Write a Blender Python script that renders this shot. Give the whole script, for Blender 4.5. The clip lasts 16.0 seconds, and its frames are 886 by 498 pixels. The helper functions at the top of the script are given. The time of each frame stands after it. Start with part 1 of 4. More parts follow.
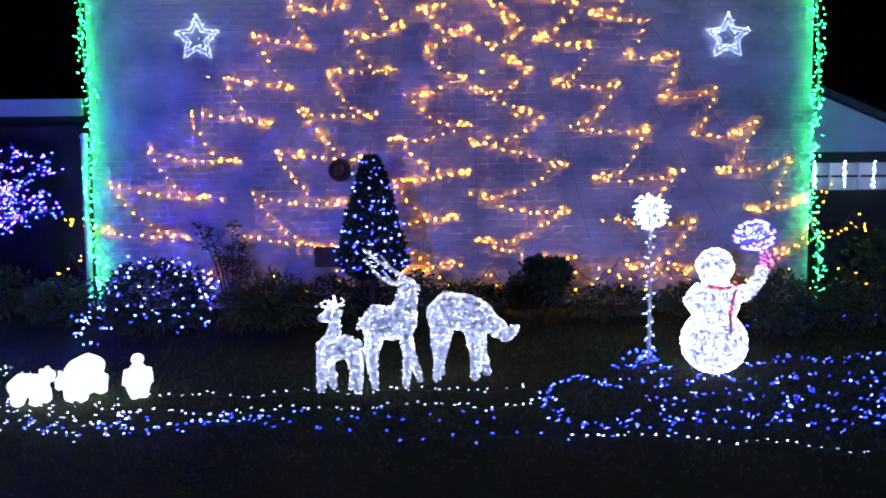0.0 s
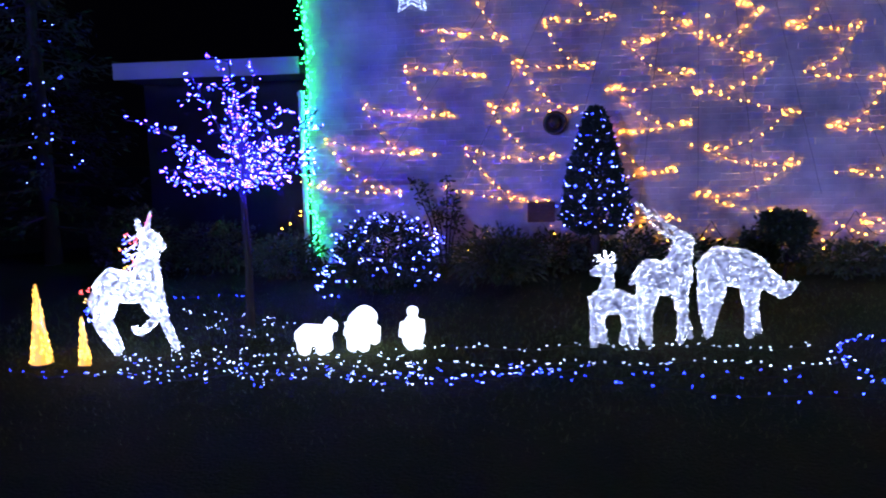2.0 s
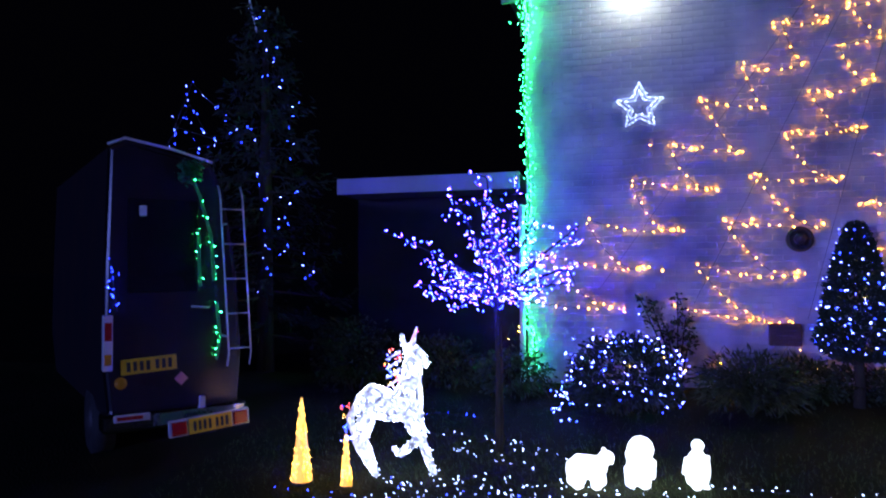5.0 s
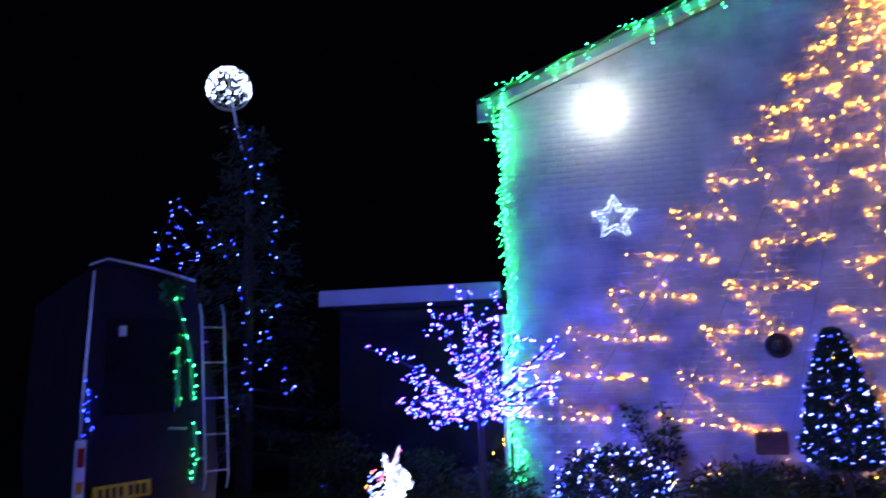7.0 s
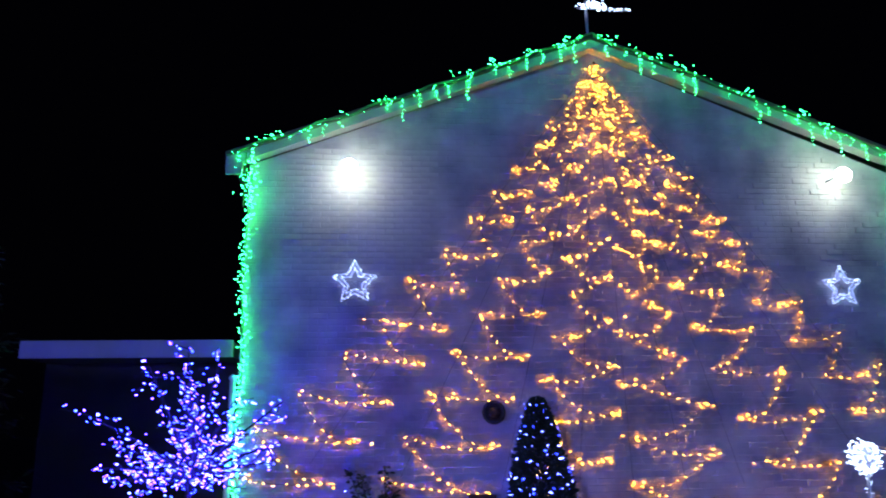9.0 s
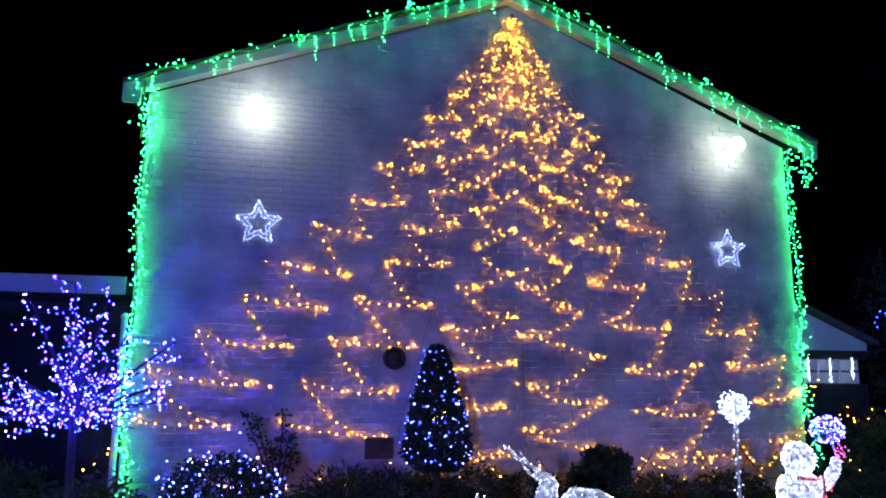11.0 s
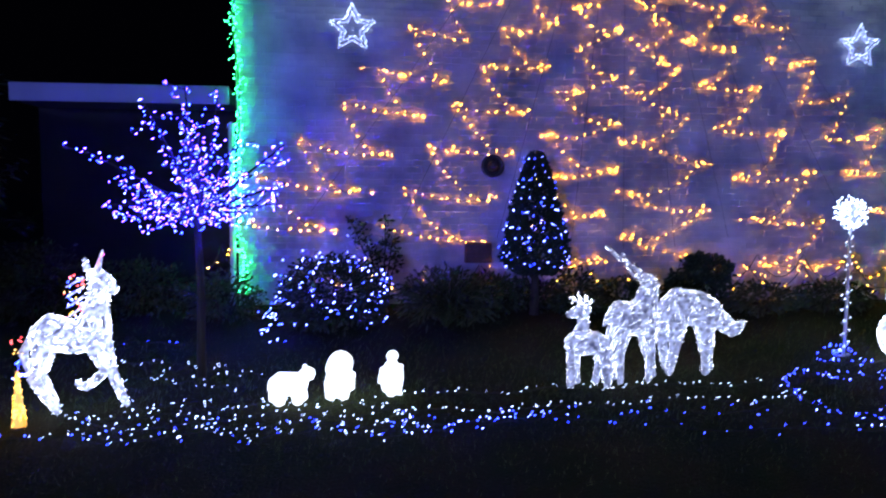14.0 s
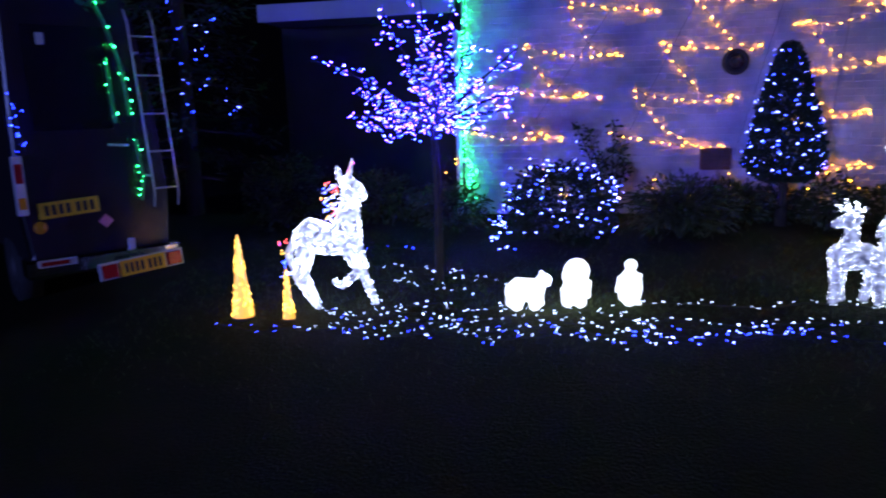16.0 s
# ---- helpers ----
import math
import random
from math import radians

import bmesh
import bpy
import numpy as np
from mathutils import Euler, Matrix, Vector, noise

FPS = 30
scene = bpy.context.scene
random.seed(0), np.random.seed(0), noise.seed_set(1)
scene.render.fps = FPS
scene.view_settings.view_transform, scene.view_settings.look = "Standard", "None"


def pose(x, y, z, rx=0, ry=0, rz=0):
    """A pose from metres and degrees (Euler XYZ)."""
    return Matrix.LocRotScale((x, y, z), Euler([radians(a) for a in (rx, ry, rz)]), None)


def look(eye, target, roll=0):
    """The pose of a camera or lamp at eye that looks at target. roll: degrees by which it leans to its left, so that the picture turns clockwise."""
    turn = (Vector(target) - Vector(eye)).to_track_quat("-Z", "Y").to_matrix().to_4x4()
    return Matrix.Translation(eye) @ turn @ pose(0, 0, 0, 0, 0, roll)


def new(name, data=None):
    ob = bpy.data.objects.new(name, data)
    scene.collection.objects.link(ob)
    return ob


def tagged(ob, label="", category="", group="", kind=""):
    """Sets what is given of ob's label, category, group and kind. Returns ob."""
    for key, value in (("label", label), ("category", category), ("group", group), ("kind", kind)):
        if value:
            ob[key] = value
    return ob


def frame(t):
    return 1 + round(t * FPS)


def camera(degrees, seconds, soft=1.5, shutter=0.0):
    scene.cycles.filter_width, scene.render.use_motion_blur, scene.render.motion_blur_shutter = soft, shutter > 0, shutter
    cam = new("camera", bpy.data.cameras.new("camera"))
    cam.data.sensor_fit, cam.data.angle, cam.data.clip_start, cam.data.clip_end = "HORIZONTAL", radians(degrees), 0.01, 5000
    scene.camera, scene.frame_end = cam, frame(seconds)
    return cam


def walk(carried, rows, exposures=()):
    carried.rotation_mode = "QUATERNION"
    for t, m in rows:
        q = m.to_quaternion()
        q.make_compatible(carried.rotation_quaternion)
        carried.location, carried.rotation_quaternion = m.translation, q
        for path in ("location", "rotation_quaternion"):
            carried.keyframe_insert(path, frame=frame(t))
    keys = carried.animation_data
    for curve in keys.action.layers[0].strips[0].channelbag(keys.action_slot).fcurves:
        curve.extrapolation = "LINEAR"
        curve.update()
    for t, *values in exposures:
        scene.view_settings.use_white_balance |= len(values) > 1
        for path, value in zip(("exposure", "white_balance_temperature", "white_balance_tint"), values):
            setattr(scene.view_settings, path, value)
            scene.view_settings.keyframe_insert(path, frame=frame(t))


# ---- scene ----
cam = camera(63.7, 16.0, soft=1.9, shutter=0.5)
METRES, EYE, TILT, LEAN, TURN = 4.0, 1.6, 6.0, 0.6, 0.0
ROWS = [
    (0.0, 0.0, 0.0, 0.0, 0.01, -10.02, -0.04),
    (0.5, -0.0994, 0.0039, -0.0071, 0.93, -10.09, -0.03),
    (1.0, -0.2094, 0.0082, -0.0112, 3.94, -10.73, 0.13),
    (1.5, -0.3067, 0.0, -0.0068, 6.06, -13.01, 0.81),
    (2.0, -0.3869, 0.0025, -0.0106, 6.52, -13.3, 1.31),
    (2.5, -0.4758, 0.0094, -0.0061, 8.69, -12.38, 1.52),
    (3.0, -0.5586, 0.0009, -0.0124, 10.95, -12.12, 1.21),
    (3.5, -0.63, 0.0028, -0.007, 11.88, -12.1, 1.48),
    (4.0, -0.6816, 0.0185, -0.006, 12.93, -9.87, 1.07),
    (6.5, -0.7283, 0.0063, 0.0271, 17.78, 1.88, 2.5),
    (7.0, -0.7103, 0.0027, 0.0338, 14.05, 3.74, 2.28),
    (7.5, -0.6887, -0.0034, 0.0373, 8.26, 6.33, 2.21),
    (8.0, -0.6704, -0.0035, 0.0373, 2.02, 8.09, 1.73),
    (8.5, -0.6585, 0.0038, 0.0354, -2.05, 8.41, 0.99),
    (9.0, -0.6464, 0.0034, 0.0379, -5.15, 8.19, -0.25),
    (9.5, -0.6371, 0.0001, 0.0394, -8.9, 7.05, -0.78),
    (12.0, -0.6372, 0.0129, 0.0255, -12.83, 1.8, -2.65),
    (12.5, -0.638, 0.0147, 0.0206, -11.49, -0.34, -2.62),
    (13.0, -0.643, 0.017, 0.0124, -9.81, -3.5, -2.42),
    (13.5, -0.6518, 0.0208, 0.0026, -7.78, -7.11, -2.12),
    (14.0, -0.6646, 0.0238, -0.0043, -5.67, -10.35, -1.57),
    (14.5, -0.6798, 0.0294, -0.0082, -2.73, -12.64, -0.91),
    (15.0, -0.7013, 0.0368, -0.0246, 0.11, -14.67, -0.71),
    (15.5, -0.7214, 0.044, -0.0276, 4.49, -16.44, 0.76),
    (16.0, -0.7332, 0.0435, -0.0252, 9.93, -17.14, 2.13),
]
walk(cam, [(t, pose(0, 0, EYE, TILT, LEAN, TURN) @ pose(METRES * x, METRES * y, METRES * z, 90 + pitch, roll, yaw)) for t, x, y, z, yaw, pitch, roll in ROWS],
     [(0, 0.50), (4.2, 0.50), (6.3, 0.78), (7.0, 0.75), (7.5, 0.6), (8.3, 0.2), (9.7, 0.12), (12.5, 0.1), (14, 0.32), (16, 0.42)])

# ---- world and added fill light ----
world = bpy.data.worlds.new("night")
scene.world = world
world.use_nodes = True
world.node_tree.nodes["Background"].inputs[0].default_value = (0.0003, 0.0003, 0.0008, 1)
world.node_tree.nodes["Background"].inputs[1].default_value = 1.0
# Dim blue fill added to lift the gable wall; no known source here.
wall_fill = new("wall_fill", bpy.data.lights.new("wall_fill", "SUN"))
wall_fill.data.energy, wall_fill.data.angle, wall_fill.data.color = 0.62, radians(3), (0.20, 0.27, 1.15)
wall_fill.matrix_world = look((-8, -9, 3.2), (0, 8.5, 2.0))


# ---- materials ----
def nodes_of(name):
    m = bpy.data.materials.new(name)
    m.use_nodes = True
    return m, m.node_tree.nodes, m.node_tree.links, m.node_tree.nodes["Principled BSDF"]


def surface(name, a, b, rough=0.7, scale=8.0, fine=60.0, bump=0.3, metal=0.0, per_piece=0.0, stretch=(1, 1, 1), dist=0.01):
    """Two colours mixed by coarse stains, with fine grain in relief."""
    m, n, l, p = nodes_of(name)
    tc, mp = n.new("ShaderNodeTexCoord"), n.new("ShaderNodeMapping")
    mp.inputs["Scale"].default_value = stretch
    l.new(tc.outputs["Object"], mp.inputs[0])
    coarse, grain = n.new("ShaderNodeTexNoise"), n.new("ShaderNodeTexNoise")
    coarse.inputs["Scale"].default_value, coarse.inputs["Detail"].default_value = scale, 5
    grain.inputs["Scale"].default_value, grain.inputs["Detail"].default_value = fine, 4
    ramp, mix = n.new("ShaderNodeValToRGB"), n.new("ShaderNodeMix")
    ramp.color_ramp.elements[0].position, ramp.color_ramp.elements[1].position = 0.35, 0.68
    mix.data_type = "RGBA"
    mix.inputs[6].default_value, mix.inputs[7].default_value = (*a, 1), (*b, 1)
    for g in (coarse, grain):
        l.new(mp.outputs[0], g.inputs["Vector"])
    l.new(coarse.outputs[0], ramp.inputs[0])
    l.new(ramp.outputs[0], mix.inputs[0])
    out = mix.outputs[2]
    if per_piece:
        info, hsv, mr = n.new("ShaderNodeObjectInfo"), n.new("ShaderNodeHueSaturation"), n.new("ShaderNodeMapRange")
        geo, add = n.new("ShaderNodeNewGeometry"), n.new("ShaderNodeMath")
        add.operation = "ADD"
        l.new(info.outputs["Random"], add.inputs[0])
        l.new(geo.outputs["Random Per Island"], add.inputs[1])
        mr.inputs[2].default_value, mr.inputs[3].default_value, mr.inputs[4].default_value = 2.0, 1 - per_piece, 1 + per_piece
        l.new(add.outputs[0], mr.inputs[0])
        l.new(mr.outputs[0], hsv.inputs["Value"])
        l.new(out, hsv.inputs["Color"])
        out = hsv.outputs[0]
    l.new(out, p.inputs["Base Color"])
    p.inputs["Roughness"].default_value, p.inputs["Metallic"].default_value = rough, metal
    bp = n.new("ShaderNodeBump")
    bp.inputs["Strength"].default_value, bp.inputs["Distance"].default_value = bump, dist
    l.new(grain.outputs[0], bp.inputs["Height"])
    l.new(bp.outputs[0], p.inputs["Normal"])
    return m


def glow(name, colour, strength, spread=0.0):
    """A lit bulb; spread varies the strength from bulb to bulb."""
    m, n, l, p = nodes_of(name)
    p.inputs["Base Color"].default_value = (0.6, 0.6, 0.6, 1)
    p.inputs["Roughness"].default_value = 0.3
    p.inputs["Emission Color"].default_value = (*colour, 1)
    p.inputs["Emission Strength"].default_value = strength
    if spread:
        geo, mr = n.new("ShaderNodeNewGeometry"), n.new("ShaderNodeMapRange")
        mr.inputs[3].default_value, mr.inputs[4].default_value = strength * (1 - spread), strength * (1 + spread)
        l.new(geo.outputs["Random Per Island"], mr.inputs[0])
        l.new(mr.outputs[0], p.inputs["Emission Strength"])
    return m


BRICK = surface("painted_brick", (0.66, 0.64, 0.65), (0.30, 0.30, 0.34), 0.85, 1.5, 55, 0.5, per_piece=0.08, dist=0.006)
MORTAR = surface("painted_mortar", (0.62, 0.60, 0.61), (0.32, 0.32, 0.36), 0.9, 1.5, 80, 0.5)
WHITE_BOARD = surface("white_upvc_board", (0.78, 0.78, 0.8), (0.68, 0.69, 0.72), 0.4, 2, 30, 0.08)
# White board greyed: the garage fascia's shade is put into its colour.
GREY_BOARD = surface("greyed_white_board", (0.42, 0.43, 0.46), (0.32, 0.33, 0.36), 0.6, 2, 30, 0.15)
ROOF = surface("concrete_roof_tile", (0.10, 0.09, 0.09), (0.06, 0.055, 0.06), 0.85, 3, 40, 0.5, per_piece=0.2)
RENDER = surface("white_render", (0.7, 0.7, 0.72), (0.58, 0.58, 0.62), 0.85, 1.5, 90, 0.4)
# Near-black brick: the garage's deep shade is put into the colour.
DARK_WALL = surface("shade_toned_brick", (0.036, 0.031, 0.028), (0.025, 0.022, 0.02), 0.9, 3, 50, 0.5)
LAWN = surface("lawn_soil", (0.016, 0.024, 0.009), (0.03, 0.028, 0.015), 0.95, 1.2, 45, 0.8, dist=0.02)
TARMAC = surface("tarmac", (0.045, 0.045, 0.047), (0.06, 0.06, 0.06), 0.9, 2, 120, 0.6)
KERB = surface("concrete_kerb", (0.26, 0.25, 0.24), (0.18, 0.18, 0.17), 0.9, 4, 60, 0.4)
LAWN.node_tree.nodes["Principled BSDF"].inputs["Specular IOR Level"].default_value = 0.1
TARMAC.node_tree.nodes["Principled BSDF"].inputs["Specular IOR Level"].default_value = 0.15
GRASS = surface("grass_blade", (0.05, 0.10, 0.02), (0.09, 0.12, 0.035), 0.6, 3, 20, 0.1, per_piece=0.35)
LEAF = surface("shrub_leaf", (0.022, 0.04, 0.014), (0.04, 0.058, 0.02), 0.55, 6, 30, 0.2, per_piece=0.4)
FERN = surface("strap_leaf", (0.03, 0.05, 0.016), (0.052, 0.064, 0.025), 0.5, 6, 30, 0.2, per_piece=0.35)
NEEDLE = surface("conifer_spray", (0.02, 0.04, 0.02), (0.035, 0.055, 0.028), 0.7, 6, 30, 0.2, per_piece=0.4)
BARK = surface("bark", (0.055, 0.042, 0.032), (0.032, 0.026, 0.02), 0.9, 7, 35, 0.8, stretch=(1, 1, 0.25))
WIRE = surface("dark_cable", (0.015, 0.02, 0.015), (0.03, 0.035, 0.03), 0.6, 10, 40, 0.1)
CLEAR_WIRE = surface("clear_cable", (0.5, 0.5, 0.52), (0.4, 0.4, 0.43), 0.35, 10, 40, 0.1)


def thread(name, strength):
    """Spun acrylic thread that carries the light of the bulbs inside it, with bright and dull strands."""
    m = surface(name, (0.34, 0.37, 0.46), (0.24, 0.27, 0.38), 0.45, 14, 70, 0.6)
    n, l = m.node_tree.nodes, m.node_tree.links
    tc, strands, ramp = n.new("ShaderNodeTexCoord"), n.new("ShaderNodeTexNoise"), n.new("ShaderNodeMapRange")
    strands.inputs["Scale"].default_value, strands.inputs["Detail"].default_value = 26, 6
    ramp.inputs[1].default_value, ramp.inputs[2].default_value, ramp.inputs[3].default_value, ramp.inputs[4].default_value = 0.36, 0.66, strength * 0.15, strength * 2.2
    l.new(tc.outputs["Object"], strands.inputs["Vector"])
    l.new(strands.outputs[0], ramp.inputs[0])
    p = n["Principled BSDF"]
    p.inputs["Emission Color"].default_value = (0.54, 0.62, 1.0, 1)
    l.new(ramp.outputs[0], p.inputs["Emission Strength"])
    return m


FROST = thread("frosted_acrylic_thread", 0.30)
BRIGHT_FROST = thread("bright_acrylic_thread", 0.70)
STEEL = surface("steel_tube", (0.6, 0.6, 0.62), (0.5, 0.5, 0.52), 0.45, 6, 60, 0.1, metal=0.35)
TERRACOTTA = surface("brown_vent", (0.16, 0.075, 0.05), (0.11, 0.055, 0.04), 0.7, 9, 50, 0.3)
SOOT = surface("sooty_metal", (0.03, 0.03, 0.03), (0.05, 0.045, 0.045), 0.6, 9, 50, 0.3)
# Dark paint; its mottled blue and reddish tints stand in for reflections.
VAN_PAINT = surface("reflection_tinted_coach_paint", (0.018, 0.018, 0.026), (0.032, 0.022, 0.026), 0.24, 2.5, 60, 0.05)
VAN_GLASS = surface("dark_window_glass", (0.01, 0.01, 0.012), (0.014, 0.014, 0.016), 0.06, 2, 20, 0.01)
RUBBER = surface("tyre_rubber", (0.02, 0.02, 0.02), (0.03, 0.03, 0.03), 0.8, 8, 60, 0.3)
CHROME = surface("worn_chrome", (0.7, 0.7, 0.72), (0.55, 0.55, 0.58), 0.12, 6, 40, 0.35, metal=1.0)
PLATE = surface("yellow_reflective_plate", (0.82, 0.56, 0.03), (0.74, 0.50, 0.03), 0.35, 10, 60, 0.05)
PRINT = surface("black_print", (0.02, 0.02, 0.02), (0.03, 0.03, 0.03), 0.5, 10, 60, 0.05)
RED_LENS = surface("red_lens", (0.45, 0.02, 0.02), (0.35, 0.02, 0.02), 0.2, 10, 60, 0.05)
AMBER_LENS = surface("amber_lens", (0.75, 0.33, 0.02), (0.65, 0.28, 0.02), 0.2, 10, 60, 0.05)
WHITE_LENS = surface("white_reflector", (0.8, 0.8, 0.8), (0.7, 0.7, 0.72), 0.2, 10, 60, 0.05)
PINK = surface("pink_sticker", (0.75, 0.3, 0.35), (0.65, 0.25, 0.3), 0.4, 10, 60, 0.05)
GREEN_TINSEL = surface("green_tinsel", (0.03, 0.22, 0.07), (0.04, 0.3, 0.1), 0.3, 20, 90, 0.6)

WARM = glow("warm_bulb", (1.0, 0.32, 0.016), 64, 0.5)
GREEN = glow("green_bulb", (0.022, 1.0, 0.17), 46, 0.5)
COLD = glow("cold_white_bulb", (0.50, 0.66, 1.0), 9, 0.6)
FIGURE = glow("figure_bulb", (0.70, 0.80, 1.0), 13, 0.8)
BLUE = glow("blue_bulb", (0.010, 0.026, 1.0), 34, 0.6)
ICE = glow("ice_blue_bulb", (0.075, 0.10, 1.0), 50, 0.6)
VIOLET = glow("violet_bulb", (0.024, 0.007, 1.0), 330, 0.6)
DEEP_BLUE = glow("deep_blue_bulb", (0.006, 0.012, 1.0), 190, 0.6)
RED = glow("red_bulb", (1.0, 0.07, 0.06), 7, 0.4)
PINK_BULB = glow("magenta_bulb", (1.0, 0.08, 0.5), 4, 0.4)
YELLOW = glow("yellow_bulb", (1.0, 0.55, 0.06), 6, 0.4)
AMBER_SHELL = glow("lit_amber_shell", (1.0, 0.46, 0.03), 1.0)
LIT_ACRYLIC = glow("lit_white_acrylic", (0.80, 0.90, 1.0), 1.7)
FLOOD = glow("floodlight_glass", (0.86, 1.0, 0.80), 38)
STAR_TUBE = glow("star_rope_light", (0.30, 0.38, 1.0), 0.8)
WINDOW_LIT = glow("lit_window_net", (0.62, 0.68, 0.9), 0.035)


# ---- building helpers ----
def finish(name, bm, material, parent=None, label="", smooth=False):
    me = bpy.data.meshes.new(name)
    bm.to_mesh(me)
    bm.free()
    for mt in (material if isinstance(material, (list, tuple)) else [material]):
        me.materials.append(mt)
    if smooth:
        for f in me.polygons:
            f.use_smooth = True
    ob = new(name, me)
    ob.parent = parent
    if label:
        tagged(ob, label)
    return ob


part = finish


def thing(name, at, label, category, group="", turn=0.0, kind=""):
    e = new(name)
    e.empty_display_size = 0.1
    e.matrix_basis = pose(*at, 0, 0, turn)
    return tagged(e, label, category, group, kind)


def box(x0, x1, y0, y1, z0, z1, bevel=0.0, bm=None, m=None):
    bm = bm or bmesh.new()
    r = bmesh.ops.create_cube(bm, size=1.0)
    bmesh.ops.transform(bm, verts=r["verts"], matrix=Matrix.Translation(((x0 + x1) / 2, (y0 + y1) / 2, (z0 + z1) / 2)) @ Matrix.Diagonal((x1 - x0, y1 - y0, z1 - z0, 1)))
    if bevel:
        es = list({e for v in r["verts"] for e in v.link_edges})
        bmesh.ops.bevel(bm, geom=es, offset=bevel, segments=2, affect="EDGES", profile=0.6)
    if m:
        bm.transform(m)
    return bm


def tube(points, radii, sides=8, bm=None, squash=1.0, cap=0.6):
    """A tapered tube with closed, rounded ends through the points."""
    bm = bm or bmesh.new()
    pts = [Vector(p) for p in points]
    if not isinstance(radii, (list, tuple)):
        radii = [radii] * len(pts)
    rings, side = [], None
    for i, p in enumerate(pts):
        d = (pts[min(i + 1, len(pts) - 1)] - pts[max(i - 1, 0)]).normalized()
        if side is None:
            side = d.cross(Vector((0, 1, 0)) if abs(d.y) < 0.8 else Vector((1, 0, 0))).normalized()
        side = (side - d * side.dot(d)).normalized()
        up = d.cross(side)
        rings.append([bm.verts.new(p + (side * math.cos(a) + up * math.sin(a) * squash) * radii[i]) for a in [2 * math.pi * k / sides for k in range(sides)]])
    for a, b in zip(rings, rings[1:]):
        for k in range(sides):
            bm.faces.new((a[k], a[(k + 1) % sides], b[(k + 1) % sides], b[k]))
    for ring, p, q in ((rings[0][::-1], pts[0], pts[1]), (rings[-1], pts[-1], pts[-2])):
        tip = bm.verts.new(p + (p - q).normalized() * radii[0 if ring is not rings[-1] else -1] * cap)
        for k in range(sides):
            bm.faces.new((ring[k], ring[(k + 1) % sides], tip))
    return bm


def ball(c, r, bm=None, u=14, v=10, scale=(1, 1, 1)):
    bm = bm or bmesh.new()
    bmesh.ops.create_uvsphere(bm, u_segments=u, v_segments=v, radius=r, matrix=Matrix.Translation(c) @ Matrix.Diagonal((*scale, 1)))
    return bm


OCT = [(1, 0, 0), (-1, 0, 0), (0, 1, 0), (0, -1, 0), (0, 0, 1), (0, 0, -1)]
OCT_F = [(0, 2, 4), (2, 1, 4), (1, 3, 4), (3, 0, 4), (2, 0, 5), (1, 2, 5), (3, 1, 5), (0, 3, 5)]


def bulbs(name, points, r, material, parent, label=""):
    """Many small bulbs joined into one part."""
    vs, fs = [], []
    for p in points:
        k, s = len(vs), r * random.uniform(0.64, 1.06)
        vs += [(p[0] + x * s, p[1] + y * s, p[2] + z * s) for x, y, z in OCT]
        fs += [(a + k, b + k, c + k) for a, b, c in OCT_F]
    me = bpy.data.meshes.new(name)
    me.from_pydata(vs, [], fs)
    me.materials.append(material)
    ob = new(name, me)
    ob.parent = parent
    return tagged(ob, label, kind="stuff")


def along(points, step, wobble=0.0):
    """Points at an even step along a polyline."""
    out, left = [], 0.0
    for a, b in zip(points, points[1:]):
        a, b = Vector(a), Vector(b)
        n = (b - a).length
        s = left
        while s < n:
            out.append(a.lerp(b, s / n) + Vector([random.gauss(0, wobble) for _ in range(3)]))
            s += step * random.uniform(0.8, 1.2)
        left = s - n
    return out


def on_surface(bm, count, lift=0.008):
    """Random places on a mesh, evenly by area."""
    bm.normal_update()
    fs = [f for f in bm.faces if f.calc_area() > 1e-8]
    acc = np.cumsum([f.calc_area() for f in fs])
    out = []
    for r in np.random.rand(count) * acc[-1]:
        f = fs[min(int(np.searchsorted(acc, r)), len(fs) - 1)]
        w = np.random.dirichlet([1] * len(f.verts))
        out.append(sum((v.co * float(k) for v, k in zip(f.verts, w)), Vector()) + f.normal * lift)
    return out


def leaves(name, places, size, material, parent, droop=0.3, narrow=0.5, label=""):
    """Small folded leaves, each with its own tilt, joined into one part."""
    vs, fs = [], []
    for p, out in places:
        d = (Vector(out) + Vector([random.gauss(0, 0.5) for _ in range(3)]) - Vector((0, 0, droop))).normalized()
        s = d.cross(Vector([random.gauss(0, 1) for _ in range(3)])).normalized()
        n, L = d.cross(s), size * random.uniform(0.6, 1.35)
        p, k, w = Vector(p), len(vs), L * narrow * 0.5
        vs += [p, p + d * L * 0.5 + s * w + n * w * 0.4, p + d * L, p + d * L * 0.5 - s * w + n * w * 0.4]
        fs += [(k, k + 1, k + 2), (k, k + 2, k + 3)]
    me = bpy.data.meshes.new(name)
    me.from_pydata([tuple(v) for v in vs], [], fs)
    me.materials.append(material)
    ob = new(name, me)
    ob.parent = parent
    return tagged(ob, label, kind="stuff")


def gz(y):
    """The height of the rising lawn."""
    return 0.105 * (min(max(y, 2.4), 8.6) - 5.6)


# ---- ground ----
bm = bmesh.new()
ys = [-400, -60, -8, -1, 1.2, 2.38] + [2.4 + 0.31 * i for i in range(21)] + [12, 20, 60, 400]
xs = [-400, -60, -20] + [-12 + 0.6 * i for i in range(41)] + [20, 60, 400]
grid = [[bm.verts.new((x, y, gz(y) - (0.12 if y < 2.39 else 0) + (0.018 * noise.noise((x * 0.9, y * 0.9, 0)) if 2.5 < y < 8 else 0))) for x in xs] for y in ys]
